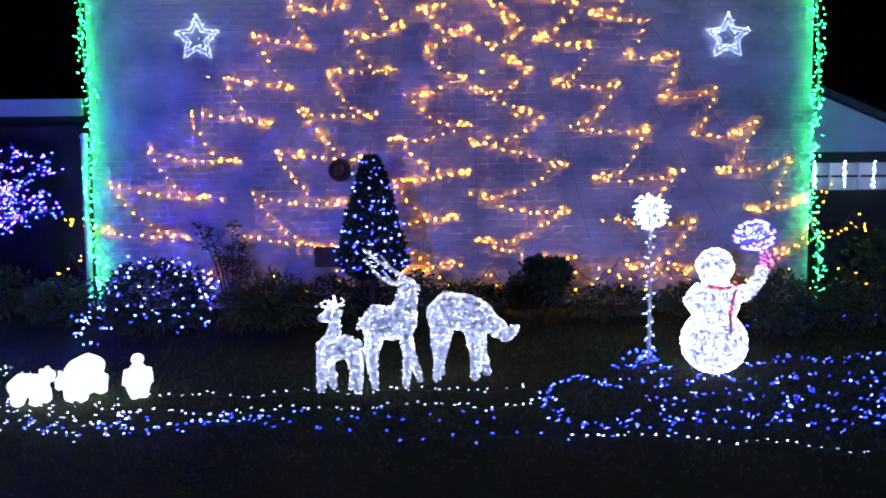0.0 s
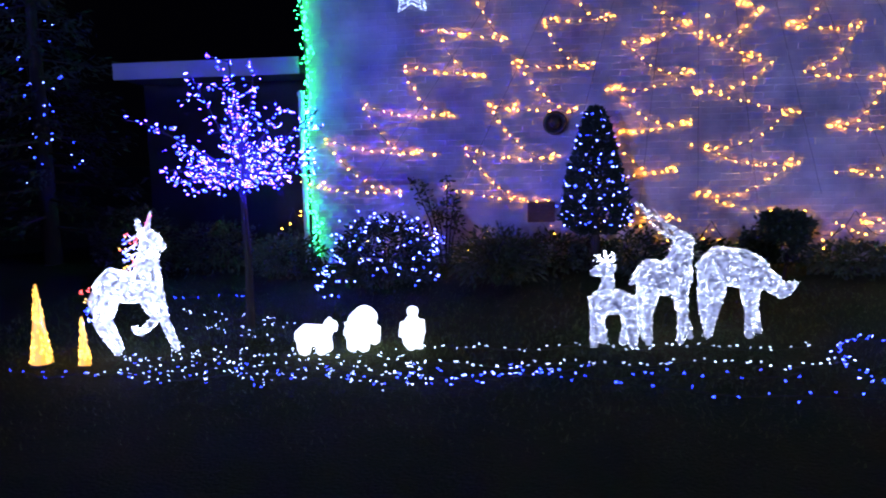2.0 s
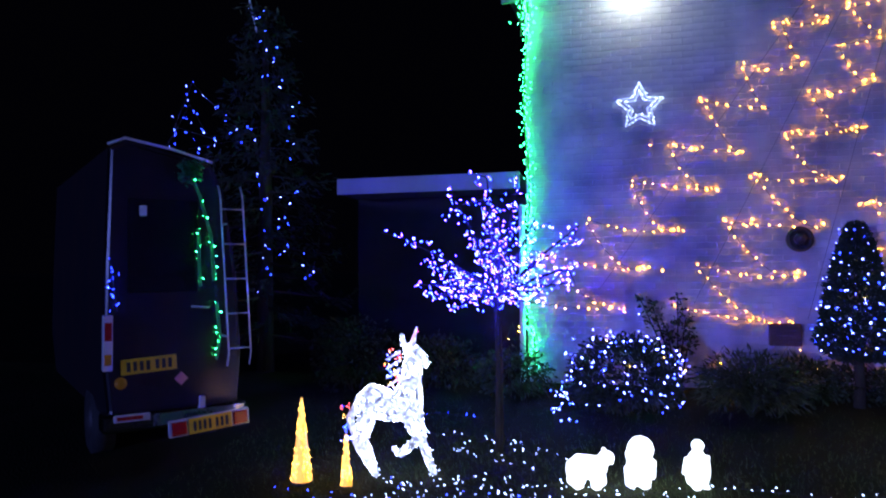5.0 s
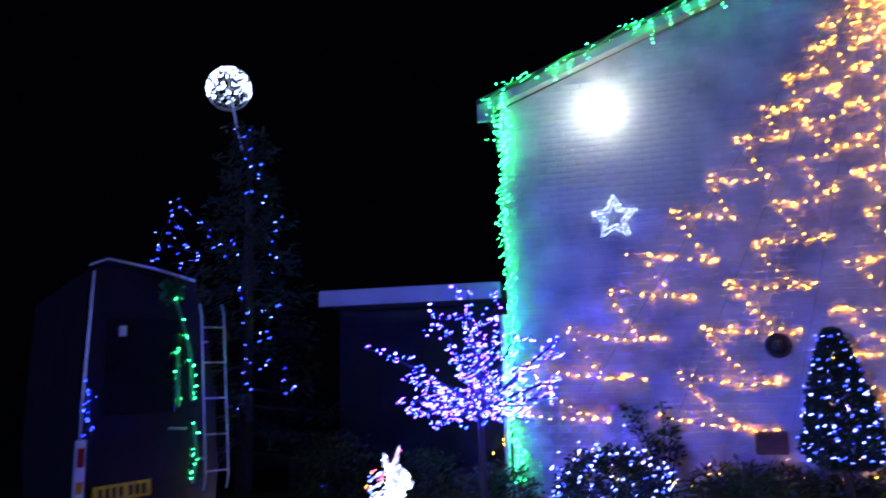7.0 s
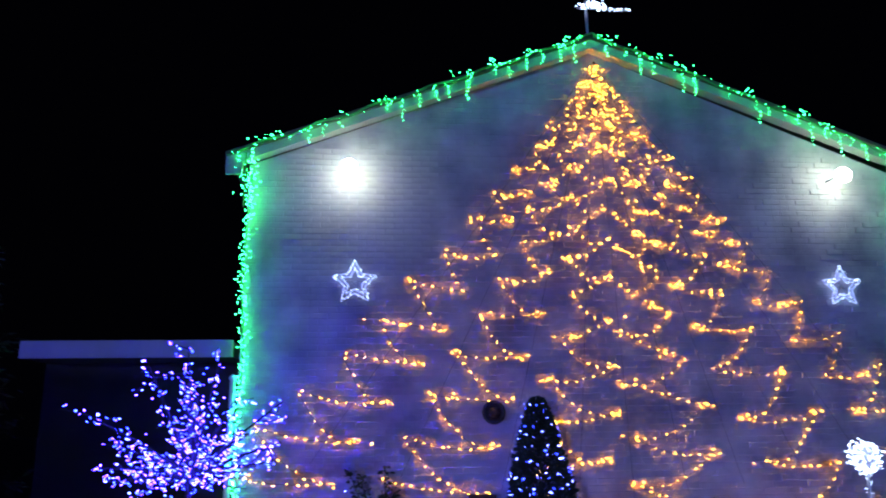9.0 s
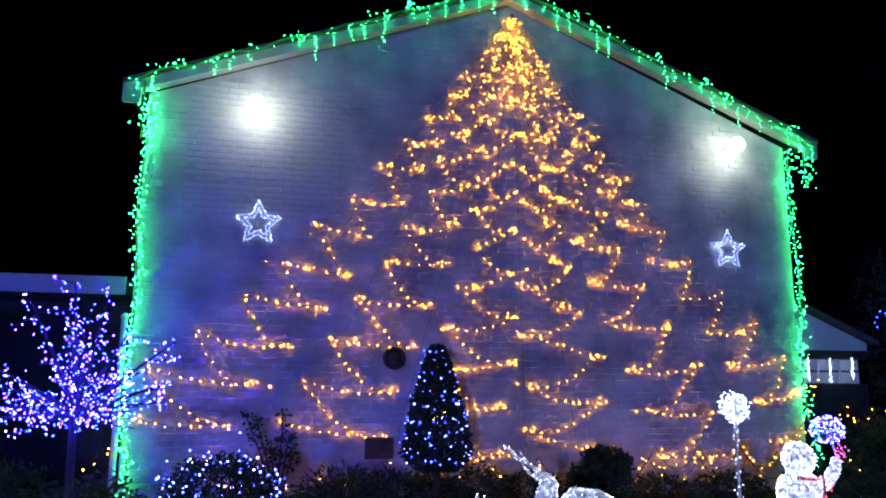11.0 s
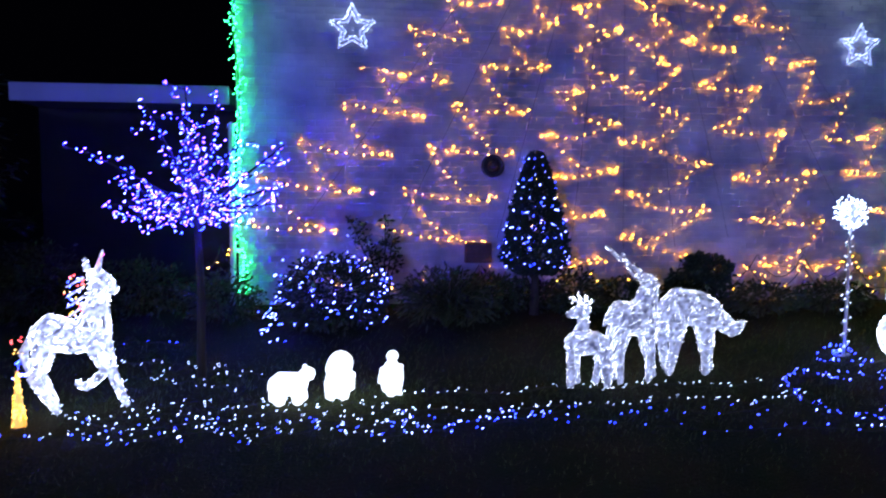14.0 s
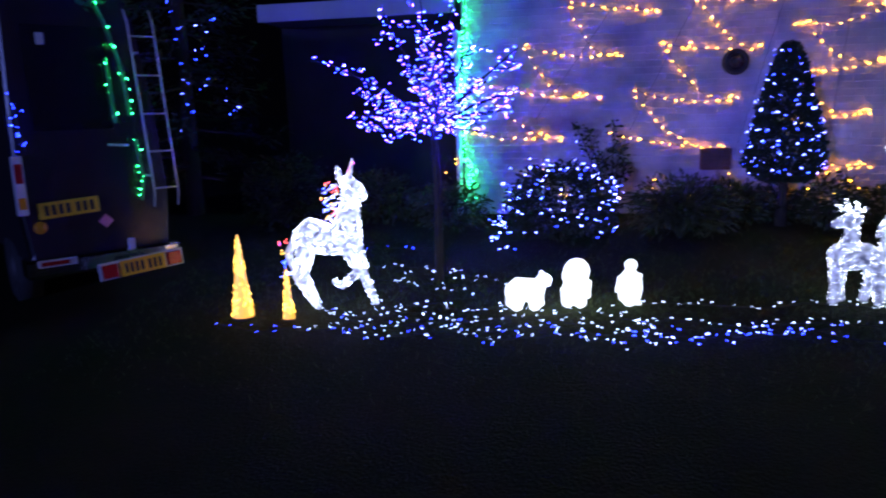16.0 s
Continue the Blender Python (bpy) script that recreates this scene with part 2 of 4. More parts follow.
for j in range(len(ys) - 1):
    for i in range(len(xs) - 1):
        f = bm.faces.new((grid[j][i], grid[j][i + 1], grid[j + 1][i + 1], grid[j + 1][i]))
        f.material_index = 1 if ys[j + 1] < 2.39 else 0
tagged(finish("ground", bm, [LAWN, TARMAC], smooth=False), "dark wet lawn rising gently towards the house", "ground", kind="structure")
kerb = thing("kerb", (0, 2.34, gz(2.4) - 0.12), "grey concrete kerb between the road and the lawn", "kerb", kind="structure")
stone = None
for i in range(14):
    if stone is None:
        stone = part("kerb_stone", box(-0.45, 0.45, -0.06, 0.06, 0, 0.13, 0.012), KERB, kerb)
        stone.location.x = -8
    else:
        k = new("kerb_stone", stone.data)
        k.parent, k.location.x = kerb, -8 + i * 0.91

# blades of grass where the lights reach them
vs, fs = [], []
for _ in range(15000):
    x, y = random.uniform(-6.6, 5.0), random.triangular(3.9, 8.2, 5.6)
    a, h, w = random.uniform(0, 6.28), random.uniform(0.018, 0.05), random.uniform(0.002, 0.004)
    dx, dy, k, z = math.cos(a), math.sin(a), len(vs), gz(y) - 0.004
    b = random.uniform(0.2, 0.9) * h
    vs += [(x - dy * w, y + dx * w, z), (x + dy * w, y - dx * w, z), (x + dx * b, y + dy * b, z + h)]
    fs.append((k, k + 1, k + 2))
me = bpy.data.meshes.new("grass")
me.from_pydata(vs, [], fs)
me.materials.append(GRASS)
tagged(new("grass", me), "short damp grass blades on the lawn", "grass", kind="stuff")

# ---- the house ----
WL, WR, WY, BASE, EAVE, APEX_X, APEX_Z = -4.18, 4.37, 8.54, 0.2, 5.0, 0.24, 6.70
house = thing("house", (0, WY, BASE), "two-storey house with a white painted brick gable hung with lights", "house")


def roof_z(x):
    return EAVE + (APEX_Z - EAVE) * ((x - WL) / (APEX_X - WL) if x < APEX_X else (WR - x) / (WR - APEX_X))


def prism(outline, y0, y1, bm=None):
    bm = bm or bmesh.new()
    a = [bm.verts.new((x, y0, z)) for x, z in outline]
    b = [bm.verts.new((x, y1, z)) for x, z in outline]
    bm.faces.new(a)
    bm.faces.new(b[::-1])
    for i in range(len(a)):
        bm.faces.new((a[i - 1], a[i], b[i], b[i - 1])[::-1])
    bmesh.ops.recalc_face_normals(bm, faces=bm.faces)
    return bm


H0 = EAVE - BASE
wall = part("wall", prism([(WL, -0.4), (WR, -0.4), (WR, H0), (APEX_X, APEX_Z - BASE), (WL, H0)], 0, 7.0), MORTAR, house, "gable wall of brick painted off-white")
for s, xa, za in ((-1, WL - 0.26, EAVE + 0.03), (1, WR + 0.44, EAVE + 0.03)):
    xb, zb = APEX_X, APEX_Z + 0.11
    part("bargeboard", prism([(xa, za - 0.11 - BASE), (xb, zb - 0.12 - BASE), (xb, zb - BASE), (xa, za - BASE + 0.01)], -0.16, -0.13), GREY_BOARD, house, "pale grey bargeboard along the verge")
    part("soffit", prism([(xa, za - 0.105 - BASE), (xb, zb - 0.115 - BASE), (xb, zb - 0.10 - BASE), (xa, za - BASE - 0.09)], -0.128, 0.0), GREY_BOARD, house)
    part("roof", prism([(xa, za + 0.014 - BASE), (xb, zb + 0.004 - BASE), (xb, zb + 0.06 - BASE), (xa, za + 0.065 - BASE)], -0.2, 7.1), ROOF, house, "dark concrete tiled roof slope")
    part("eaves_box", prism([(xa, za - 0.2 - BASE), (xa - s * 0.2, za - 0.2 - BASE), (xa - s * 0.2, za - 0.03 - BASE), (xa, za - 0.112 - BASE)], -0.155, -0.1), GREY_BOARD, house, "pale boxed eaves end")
pipe = part("downpipe", tube([(WL - 0.05, -0.06, -0.1), (WL - 0.05, -0.06, 2.2)], 0.034, 10), WHITE_BOARD, house, "white plastic rainwater downpipe", True)
for z in (0.4, 1.3, 2.15):
    part("pipe_clip", tube([(WL - 0.05, -0.06, z), (WL - 0.05, -0.06, z + 0.04)], 0.044, 10, cap=0.05), WHITE_BOARD, pipe)

flue = thing("flue_terminal", (-1.22, WY - 0.02, 1.95), "round sooty boiler flue terminal on the wall", "flue")
ring = tube([(0.112 * math.cos(a), -0.05, 0.112 * math.sin(a)) for a in [math.tau * i / 24 for i in range(25)]], 0.028, 8)
part("rim", ring, SOOT, flue, "", True)
part("plate", tube([(0, 0.02, 0), (0, -0.03, 0)], 0.132, 20, cap=0.02), SOOT, flue, "", True)
part("outlet", tube([(0, -0.03, 0), (0, -0.1, 0)], [0.06, 0.056], 14), SOOT, flue, "dark round outlet", True)
for i in range(6):
    a = math.tau * i / 6
    part("guard_bar", tube([(0.112 * math.cos(a), -0.06, 0.112 * math.sin(a)), (0.03 * math.cos(a), -0.115, 0.03 * math.sin(a))], 0.006, 5), SOOT, flue)

vent = thing("wall_vent", (-1.38, WY, 0.92), "brown square vent box fixed on the wall", "vent")
part("body", box(-0.16, 0.16, -0.09, 0.0, -0.12, 0.12, 0.012), TERRACOTTA, vent)
for i in range(5):
    part("louvre", box(-0.135, 0.135, -0.108, -0.092, -0.09 + i * 0.042, -0.072 + i * 0.042, 0.003), TERRACOTTA, vent)

# ---- flat-roofed garage beside the gable ----
garage = thing("garage", (-5.42, 8.62, 0.2), "low dark garage with a white roof fascia", "garage")
part("wall", box(-1.2, 1.2, 0.6, 0.72, -0.3, 2.42), DARK_WALL, garage, "brick garage wall coloured near-black for deep shade")
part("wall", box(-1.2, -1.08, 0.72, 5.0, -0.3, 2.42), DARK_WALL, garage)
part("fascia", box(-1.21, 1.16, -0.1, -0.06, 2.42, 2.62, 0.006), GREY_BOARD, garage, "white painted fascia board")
part("roof", box(-1.2, 1.16, -0.05, 5.0, 2.45, 2.6), ROOF, garage, "flat felt roof")
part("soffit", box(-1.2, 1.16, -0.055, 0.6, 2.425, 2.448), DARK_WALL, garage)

# ---- low side extension ----
lean = thing("side_extension", (4.42, 9.7, 0.2), "low white-rendered side extension with lit windows", "extension")
part("gable", prism([(0, 1.98), (2.15, 1.98), (2.15, 2.1), (0, 3.02)], 0, 0.15), RENDER, lean, "white rendered gable end")
part("roof", prism([(-0.0, 3.04), (2.3, 2.06), (2.3, 2.14), (0, 3.12)], -0.1, 3.5), ROOF, lean)
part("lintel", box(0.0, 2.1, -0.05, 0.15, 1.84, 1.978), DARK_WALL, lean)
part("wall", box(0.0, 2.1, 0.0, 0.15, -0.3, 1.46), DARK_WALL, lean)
for i in range(4):
    win = part("window", box(0.42 + i * 0.40, 0.80 + i * 0.40, 0.05, 0.09, 1.47, 1.835), WINDOW_LIT, lean, "softly lit window pane behind net curtain")
    x = 0.42 + i * 0.40
    part("frame", box(x - 0.012, x + 0.012, 0.0, 0.06, 1.47, 1.838, 0.003), WHITE_BOARD, win)
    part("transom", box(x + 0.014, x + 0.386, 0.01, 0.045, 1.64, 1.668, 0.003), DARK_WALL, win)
for i in range(4):
    s = thing("icicle_light", (4.98 + 0.4 * i, 9.6, 2.05), "white icicle light hanging before a window", "light string", "icicle lights")
    pts = [(random.gauss(0, 0.012), 0, -0.018 * j) for j in range(int(16 + 6 * random.random()))]
    part("cable", tube([(0, 0, 0.02), (0, 0, -0.4)], 0.003, 4), CLEAR_WIRE, s)
    bulbs("bulb_set", pts, 0.012, COLD, s)

# ---- floodlights ----
for x in (-2.94, 3.39):
    f = thing("floodlight", (x, WY, 4.87), "round white bulkhead floodlight glaring on the wall", "lamp", "gable floodlights")
    part("bracket", tube([(0, 0.0, 0.03), (0, -0.25, 0.03)], 0.014, 10, cap=0.1), WHITE_BOARD, f, "", True)
    part("lens", ball((0, -0.34, 0), 0.10, u=24, v=16, scale=(1, 0.9, 1)), FLOOD, f, "glowing frosted glass dome", True)

# ---- star lights ----
for x, z in ((-2.86, 3.5), (3.35, 3.46)):
    s = thing("star_light", (x, WY - 0.05, z), "five-pointed star of white rope light on the wall", "star light", "wall stars")
    for name, k in (("outer_tube", 1.0), ("inner_tube", 0.66)):
        pts = [((0.272 if i % 2 == 0 else 0.132) * k * math.sin(math.pi * i / 5), 0, (0.272 if i % 2 == 0 else 0.132) * k * math.cos(math.pi * i / 5)) for i in range(11)]
        part(name, tube(pts, 0.011, 6), STAR_TUBE, s, "", True)
        bulbs("bulb_set", along(pts, 0.035, 0.007), 0.0085, COLD, s)
    part("bracket", box(-0.02, 0.02, 0.0, 0.05, -0.02, 0.02, 0.004), STEEL, s)

# ---- warm light tree on the gable ----
slack = random.Random(7)
TOP_X, TOP_Z, LY = 0.30, 6.46, WY - 0.048


def ray_x(slopes, z):
    d = TOP_Z - z
    return TOP_X + d * (slopes[0] + (slopes[1] - slopes[0]) * min(max((d - 2.2) / 2.4, 0), 1.2))


def sag(a, b, depth, n=9):
    return [Vector(a).lerp(Vector(b), i / n) - Vector((0, 0, depth * 4 * (i / n) * (1 - i / n))) for i in range(n + 1)]


# each column: slopes of its outer clips to the left and to the right, height and spacing of both, rows below the first, side it starts from
COLUMNS = [((-0.78, -0.92), (-0.53, -0.63), 4.32, 0.415, 4.29, 0.445, 8, -1), ((-0.46, -0.54), (-0.26, -0.30), 4.05, 0.47, 4.15, 0.52, 7, -1),
           ((-0.19, -0.20), (0.0, -0.02), 3.37, 0.516, 3.59, 0.55, 6, -1), ((0.05, 0.035), (0.24, 0.23), 3.46, 0.60, 3.12, 0.559, 5, 1),
           ((0.26, 0.33), (0.49, 0.53), 3.52, 0.55, 3.43, 0.52, 6, 1), ((0.54, 0.66), (0.72, 0.89), 3.75, 0.465, 3.69, 0.40, 7, 1)]
ropes = thing("guy_wires", (0, 0, 0), "dark thin guy wires fanning down the gable wall", "wire")
for sl in (-0.72, -0.5, -0.27, -0.1, 0.02, 0.14, 0.27, 0.42, 0.58, 0.74):
    zb = 0.9 + abs(sl) * 0.7
    part("wire", tube([(TOP_X, LY + 0.012, TOP_Z + 0.1), (TOP_X + sl * (TOP_Z - zb), LY + 0.012, zb)], 0.0018, 4), WIRE, ropes)
for sl_l, sl_r, zl0, dl, zr0, dr, rows, begin in COLUMNS:
    t = thing("light_string", (0, 0, 0), "warm white fairy lights zigzagging down the gable as a tree", "light string", "gable tree strings")
    pairs, zl, zr, k = [], zl0, zr0, 1.0
    while min(zl, zr) < TOP_Z - 0.12:
        pairs.insert(0, (zl, zr))
        k = max(k * 0.88, 0.72)
        zl, zr = zl + dl * k, zr + dr * k
    pairs += [(zl0 - dl * i, zr0 - dr * i) for i in range(1, rows)]
    path, tied = [], []
    for zl, zr in pairs:
        d = max(TOP_Z - zl, 0.1)
        L, R = [Vector((ray_x(sl, z) + random.gauss(0, 0.03), LY + random.gauss(0, 0.004), min(z, TOP_Z) + random.gauss(0, 0.02))) for sl, z in ((sl_l, zl), (sl_r, zr))]
        first, second = (R, L) if begin < 0 else (L, R)
        path += sag(path[-1], first, 0.16 * min(d / 3, 1) * random.uniform(0.7, 1.3))[1:] if path else [first]
        path += sag(first, second, 0.07 * min(d / 3, 1) * random.uniform(0.2, 1.4))[1:]
        # the slack is bunched up where the string is clipped to the wall
        for c, share in ((first, 0.8), (second, 0.45), (path[-4], 0.4)):
            if slack.random() < share:
                w, n = slack.uniform(0.03, 0.09), slack.randint(2, 5)
                tied += [Vector((c[0] + slack.gauss(0, w), WY - slack.uniform(0.012, 0.03), c[2] + slack.gauss(0, 0.025))) for _ in range(n)]
    part("cable", tube(path, 0.002, 4), WIRE, t)
    bulbs("bulb_set", along(path, 0.118, 0.008), 0.0076, WARM, t)
    bulbs("clipped_bulb_set", tied, 0.0076, WARM, t)
crown = thing("light_string", (0, 0, 0), "dense warm fairy lights bunched at the tree's top", "light string", "gable tree strings")
path = []
for i in range(18):
    d = 0.04 + 2.35 * (i / 43) ** 0.9
    path += [Vector((TOP_X + (0.60 * d * (1 if i % 2 else -1)) * random.uniform(0.15, 1.0), LY + random.gauss(0, 0.012), TOP_Z - d + random.gauss(0, 0.03)))]
part("cable", tube(path, 0.002, 4), WIRE, crown)
bulbs("bulb_set", along(path, 0.3, 0.02), 0.0076, WARM, crown)
# the tail that runs past both corners over the low planting
for x0, x1, y, z0, n in ((1.55, 5.0, 8.25, 0.5, 5), (-4.5, -4.13, 8.25, 0.75, 1), (4.45, 5.6, 8.25, 1.15, 2), (-3.6, 1.5, 8.42, 0.52, 8), (1.2, 4.2, 8.44, 0.62, 5)):
    t = thing("light_string", (0, 0, 0), "warm fairy lights trailing over the planting by the wall", "light string", "trailing strings")
    path = []
    for i in range(n * 2 + 1):
        x = x0 + (x1 - x0) * i / (n * 2)
        path += sag(path[-1], (x, y, z0 + (0.28 if i % 2 else 0)), 0.08)[1:] if path else [Vector((x, y, z0))]
    part("cable", tube(path, 0.004, 4), WIRE, t)
    bulbs("bulb_set", along(path, 0.17, 0.05), 0.0076, WARM, t)

# ---- green garlands round the gable ----


def garland(name, path, label, wob, step, drops=0):
    t = thing(name, (0, 0, 0), label, "garland", "green garlands")
    part("cable", tube(path, 0.012, 5), GREEN_TINSEL, t)
    pts = along(path, step, wob)
    for p in along(path, 0.22)[::1] if drops else []:
        n = random.choice((0, 0, 3, 5, 7))
        pts += [p + Vector((random.gauss(0, 0.012), 0.02, -0.05 * j)) for j in range(n)]
        for c in range(random.choice((0, 0, 0, 8, 12))):
            pts.append(p + Vector((random.gauss(0, 0.09), -0.03, random.gauss(0.03, 0.035))))
    bulbs("bulb_set", pts, 0.0088, GREEN, t)
    return t


garland("green_garland", [Vector((WL + 0.02 + 0.03 * math.sin(3 * z) + (0.05 if z < 0.9 else 0), WY - 0.09, z)) for z in np.linspace(4.85, 0.42, 40)], "green light garland hanging down the wall corner", 0.03, 0.014)
garland("green_garland", [Vector((WR + 0.0 + 0.03 * math.sin(2.6 * z) + (0.06 if z < 1.1 else 0), WY - 0.09, z)) for z in np.linspace(4.95, 0.25, 40)], "green light garland hanging down the wall corner", 0.034, 0.014)
for xa, xb in ((WL - 0.1, APEX_X), (APEX_X, WR + 0.32)):
    pts = [Vector((x, WY - 0.24, roof_z(x) + 0.14 + 0.03 * math.sin(9 * x))) for x in np.linspace(xa, xb, 30)]
    garland("green_garland", pts, "green icicle lights draped along the verge", 0.03, 0.13, 1)
for x in (WL - 0.02, WR + 0.2):
    g = thing("green_garland", (x, WY - 0.17, 4.9), "bunch of green icicle lights at the eaves corner", "garland", "green garlands")
    part("cable", tube([(0, 0, 0.2), (0, 0, -0.5)], 0.008, 5), GREEN_TINSEL, g)
    bulbs("bulb_set", [(random.gauss(0.03, 0.07), 0.02, random.uniform(-0.5, 0.15)) for _ in range(45)], 0.0095, GREEN, g)

finial = thing("rooftop_ornament", (APEX_X, WY - 0.05, 6.85), "lit white ornament on a pole above the ridge", "ornament")
part("pole", tube([(0, 0, -0.1), (0, 0, 0.62)], 0.018, 8), STEEL, finial, "thin pale pole", True)
part("crossbar", tube([(-0.12, 0, 0.5), (0.62, 0, 0.5)], 0.012, 6), STEEL, finial, "", True)
bulbs("bulb_set", [(random.uniform(-0.1, 0.62), random.gauss(0, 0.01), 0.51 + random.gauss(0, 0.01)) for _ in range(34)] + [(random.gauss(0.12, 0.1), 0, random.gauss(0.56, 0.04)) for _ in range(40)], 0.016, COLD, finial)

# ---- planting ----


def ellipsoid_places(c, r, n, inner=0.55, low=-0.4):
    out = []
    while len(out) < n:
        d = Vector([random.gauss(0, 1) for _ in range(3)]).normalized()
        if d.z < low:
            continue
        k = random.uniform(inner, 1.0) * (1 + 0.16 * noise.noise(d * 2.6 + Vector(c)))
        out.append((Vector((c[0] + d.x * r[0] * k, c[1] + d.y * r[1] * k, c[2] + d.z * r[2] * k)), d))
    return out


def stems(parent, c, r, n, base_z, thick=0.014):
    for i in range(n):
        d = Vector((random.gauss(0, 1), random.gauss(0, 1), 0)).normalized()
        a = Vector((c[0] + d.x * 0.06, c[1] + d.y * 0.06, base_z))
        b = Vector((c[0] + d.x * r[0] * 0.55, c[1] + d.y * r[1] * 0.55, c[2] + r[2] * random.uniform(-0.1, 0.5)))
        part("stem", tube([a, a.lerp(b, 0.5) + Vector((0, 0, 0.08)), b], [thick, thick * 0.7, thick * 0.35], 6), BARK, parent)


# round bush under a net of blue-white lights
LB = (-3.05, 7.5)
bush = thing("round_bush", (*LB, gz(7.6)), "clipped round bush wrapped in blue-white lights", "bush")
stems(bush, (0, 0, 0.4), (0.6, 0.5, 0.4), 6, -0.05)
leaves("foliage", ellipsoid_places((0, 0, 0.34), (0.56, 0.5, 0.42), 5200, 0.6, -0.75), 0.05, LEAF, bush)
net = thing("net_light", (*LB, gz(7.6)), "net of blue-white lights draped over the round bush", "light string")
pts = []
for ring in range(7):
    el = -0.35 + ring * 0.27
    path = []
    for i in range(26):
        a = math.tau * i / 25 + ring * 0.4
        path.append(Vector((0.60 * math.cos(el) * math.cos(a), 0.55 * math.cos(el) * math.sin(a), 0.33 + 0.45 * math.sin(el) + 0.05 * math.sin(3 * a + ring))))
    part("cable", tube(path, 0.003, 4), WIRE, net)
    pts += along(path, 0.17, 0.04)
pts += [Vector((random.uniform(-0.68, -0.5), -0.4, random.uniform(-0.05, 0.25))) for _ in range(14)]
bulbs("bulb_set", pts, 0.0095, ICE, net)
bulbs("blue_bulb_set", [p + Vector((random.gauss(0, 0.05), -0.01, random.gauss(0, 0.05))) for p in pts[::3]], 0.009, BLUE, net)

# strap-leaved clump
fern = thing("strap_leaf_shrub", (-1.86, 7.55, gz(7.55)), "dark arching strap-leaved shrub by the wall", "shrub")
for i in range(150):
    a, r, h = random.uniform(0, math.tau), random.uniform(0.25, 0.62), random.uniform(0.3, 0.62)
    bm = bmesh.new()
    prev = None
    w = random.uniform(0.012, 0.024)
    for j in range(6):
        s = j / 5
        c = Vector((math.cos(a) * r * s, math.sin(a) * r * s, h * (1.9 * s - 1.15 * s * s)))
        side = Vector((-math.sin(a), math.cos(a), 0)) * w * (1.05 - s)
        row = (bm.verts.new(c - side), bm.verts.new(c - Vector((0, 0, w * 0.4))), bm.verts.new(c + side))
        if prev:
            bm.faces.new((prev[0], prev[1], row[1], row[0]))
            bm.faces.new((prev[1], prev[2], row[2], row[1]))
        prev = row
    part("leaf", bm, FERN, fern)
leaves("foliage", ellipsoid_places((0, 0, 0.3), (0.52, 0.42, 0.34), 1500, 0.4, -0.7), 0.09, FERN, fern, 0.2, 0.25)

# clipped cone tree with lights
CT = (-0.80, 8.02)
cone_tree = thing("cone_tree", (*CT, gz(8.0)), "dark clipped conifer cone on a short trunk, strung with lights", "tree")
part("trunk", tube([(0, 0, -0.05), (0.01, 0, 0.28), (0, 0, 0.62)], [0.06, 0.05, 0.045], 10), BARK, cone_tree, "", True)
for i in range(8):
    a = i * 0.8
    part("limb", tube([(0, 0, 0.5 + i * 0.13), (0.2 * math.cos(a), 0.2 * math.sin(a), 0.62 + i * 0.13)], [0.02, 0.008], 6), BARK, cone_tree)


def cone_r(s):
    return 0.37 * min(1.0, (s + 0.02) * 7) ** 0.5 * (1 - s) ** 0.68 + 0.03


pl = []
for _ in range(11500):
    s = random.random() ** 1.25
    a = random.uniform(0, math.tau)
    r = cone_r(s) * random.uniform(0.72, 1.04) * (1 + 0.06 * math.sin(5 * a + 9 * s))
    pl.append((Vector((r * math.cos(a), r * math.sin(a), 0.46 + 1.36 * s)), Vector((math.cos(a), math.sin(a), 0.5))))
leaves("foliage", pl, 0.055, NEEDLE, cone_tree, -0.1, 0.45)
spiral = thing("light_string", (*CT, gz(8.0)), "blue-white fairy lights wound round the cone tree", "light string")
path = [Vector(((cone_r(s) + 0.02) * math.cos(a), (cone_r(s) + 0.02) * math.sin(a), 0.47 + 1.36 * s)) for s, a in [(i / 239, i / 239 * math.tau * 9) for i in range(240)]]
part("cable", tube(path, 0.003, 4), WIRE, spiral)
bulbs("bulb_set", along(path, 0.105, 0.035), 0.009, ICE, spiral)
bulbs("blue_bulb_set", along(path, 0.2, 0.035), 0.009, BLUE, spiral)

# small round shrub on a stem, by the wall
shrub = thing("round_shrub", (1.06, 7.78, gz(7.8)), "small dark round-headed shrub by the wall", "shrub")
stems(shrub, (0, 0, 0.36), (0.3, 0.25, 0.3), 5, -0.04)
for c, r in (((0, 0, 0.42), (0.33, 0.3, 0.26)), ((-0.16, 0.05, 0.32), (0.2, 0.2, 0.2)), ((0.14, -0.02, 0.54), (0.18, 0.18, 0.16)), ((-0.04, 0, 0.60), (0.12, 0.12, 0.12))):
    leaves("foliage", ellipsoid_places(c, r, 900, 0.5, -0.9), 0.065, LEAF, shrub)

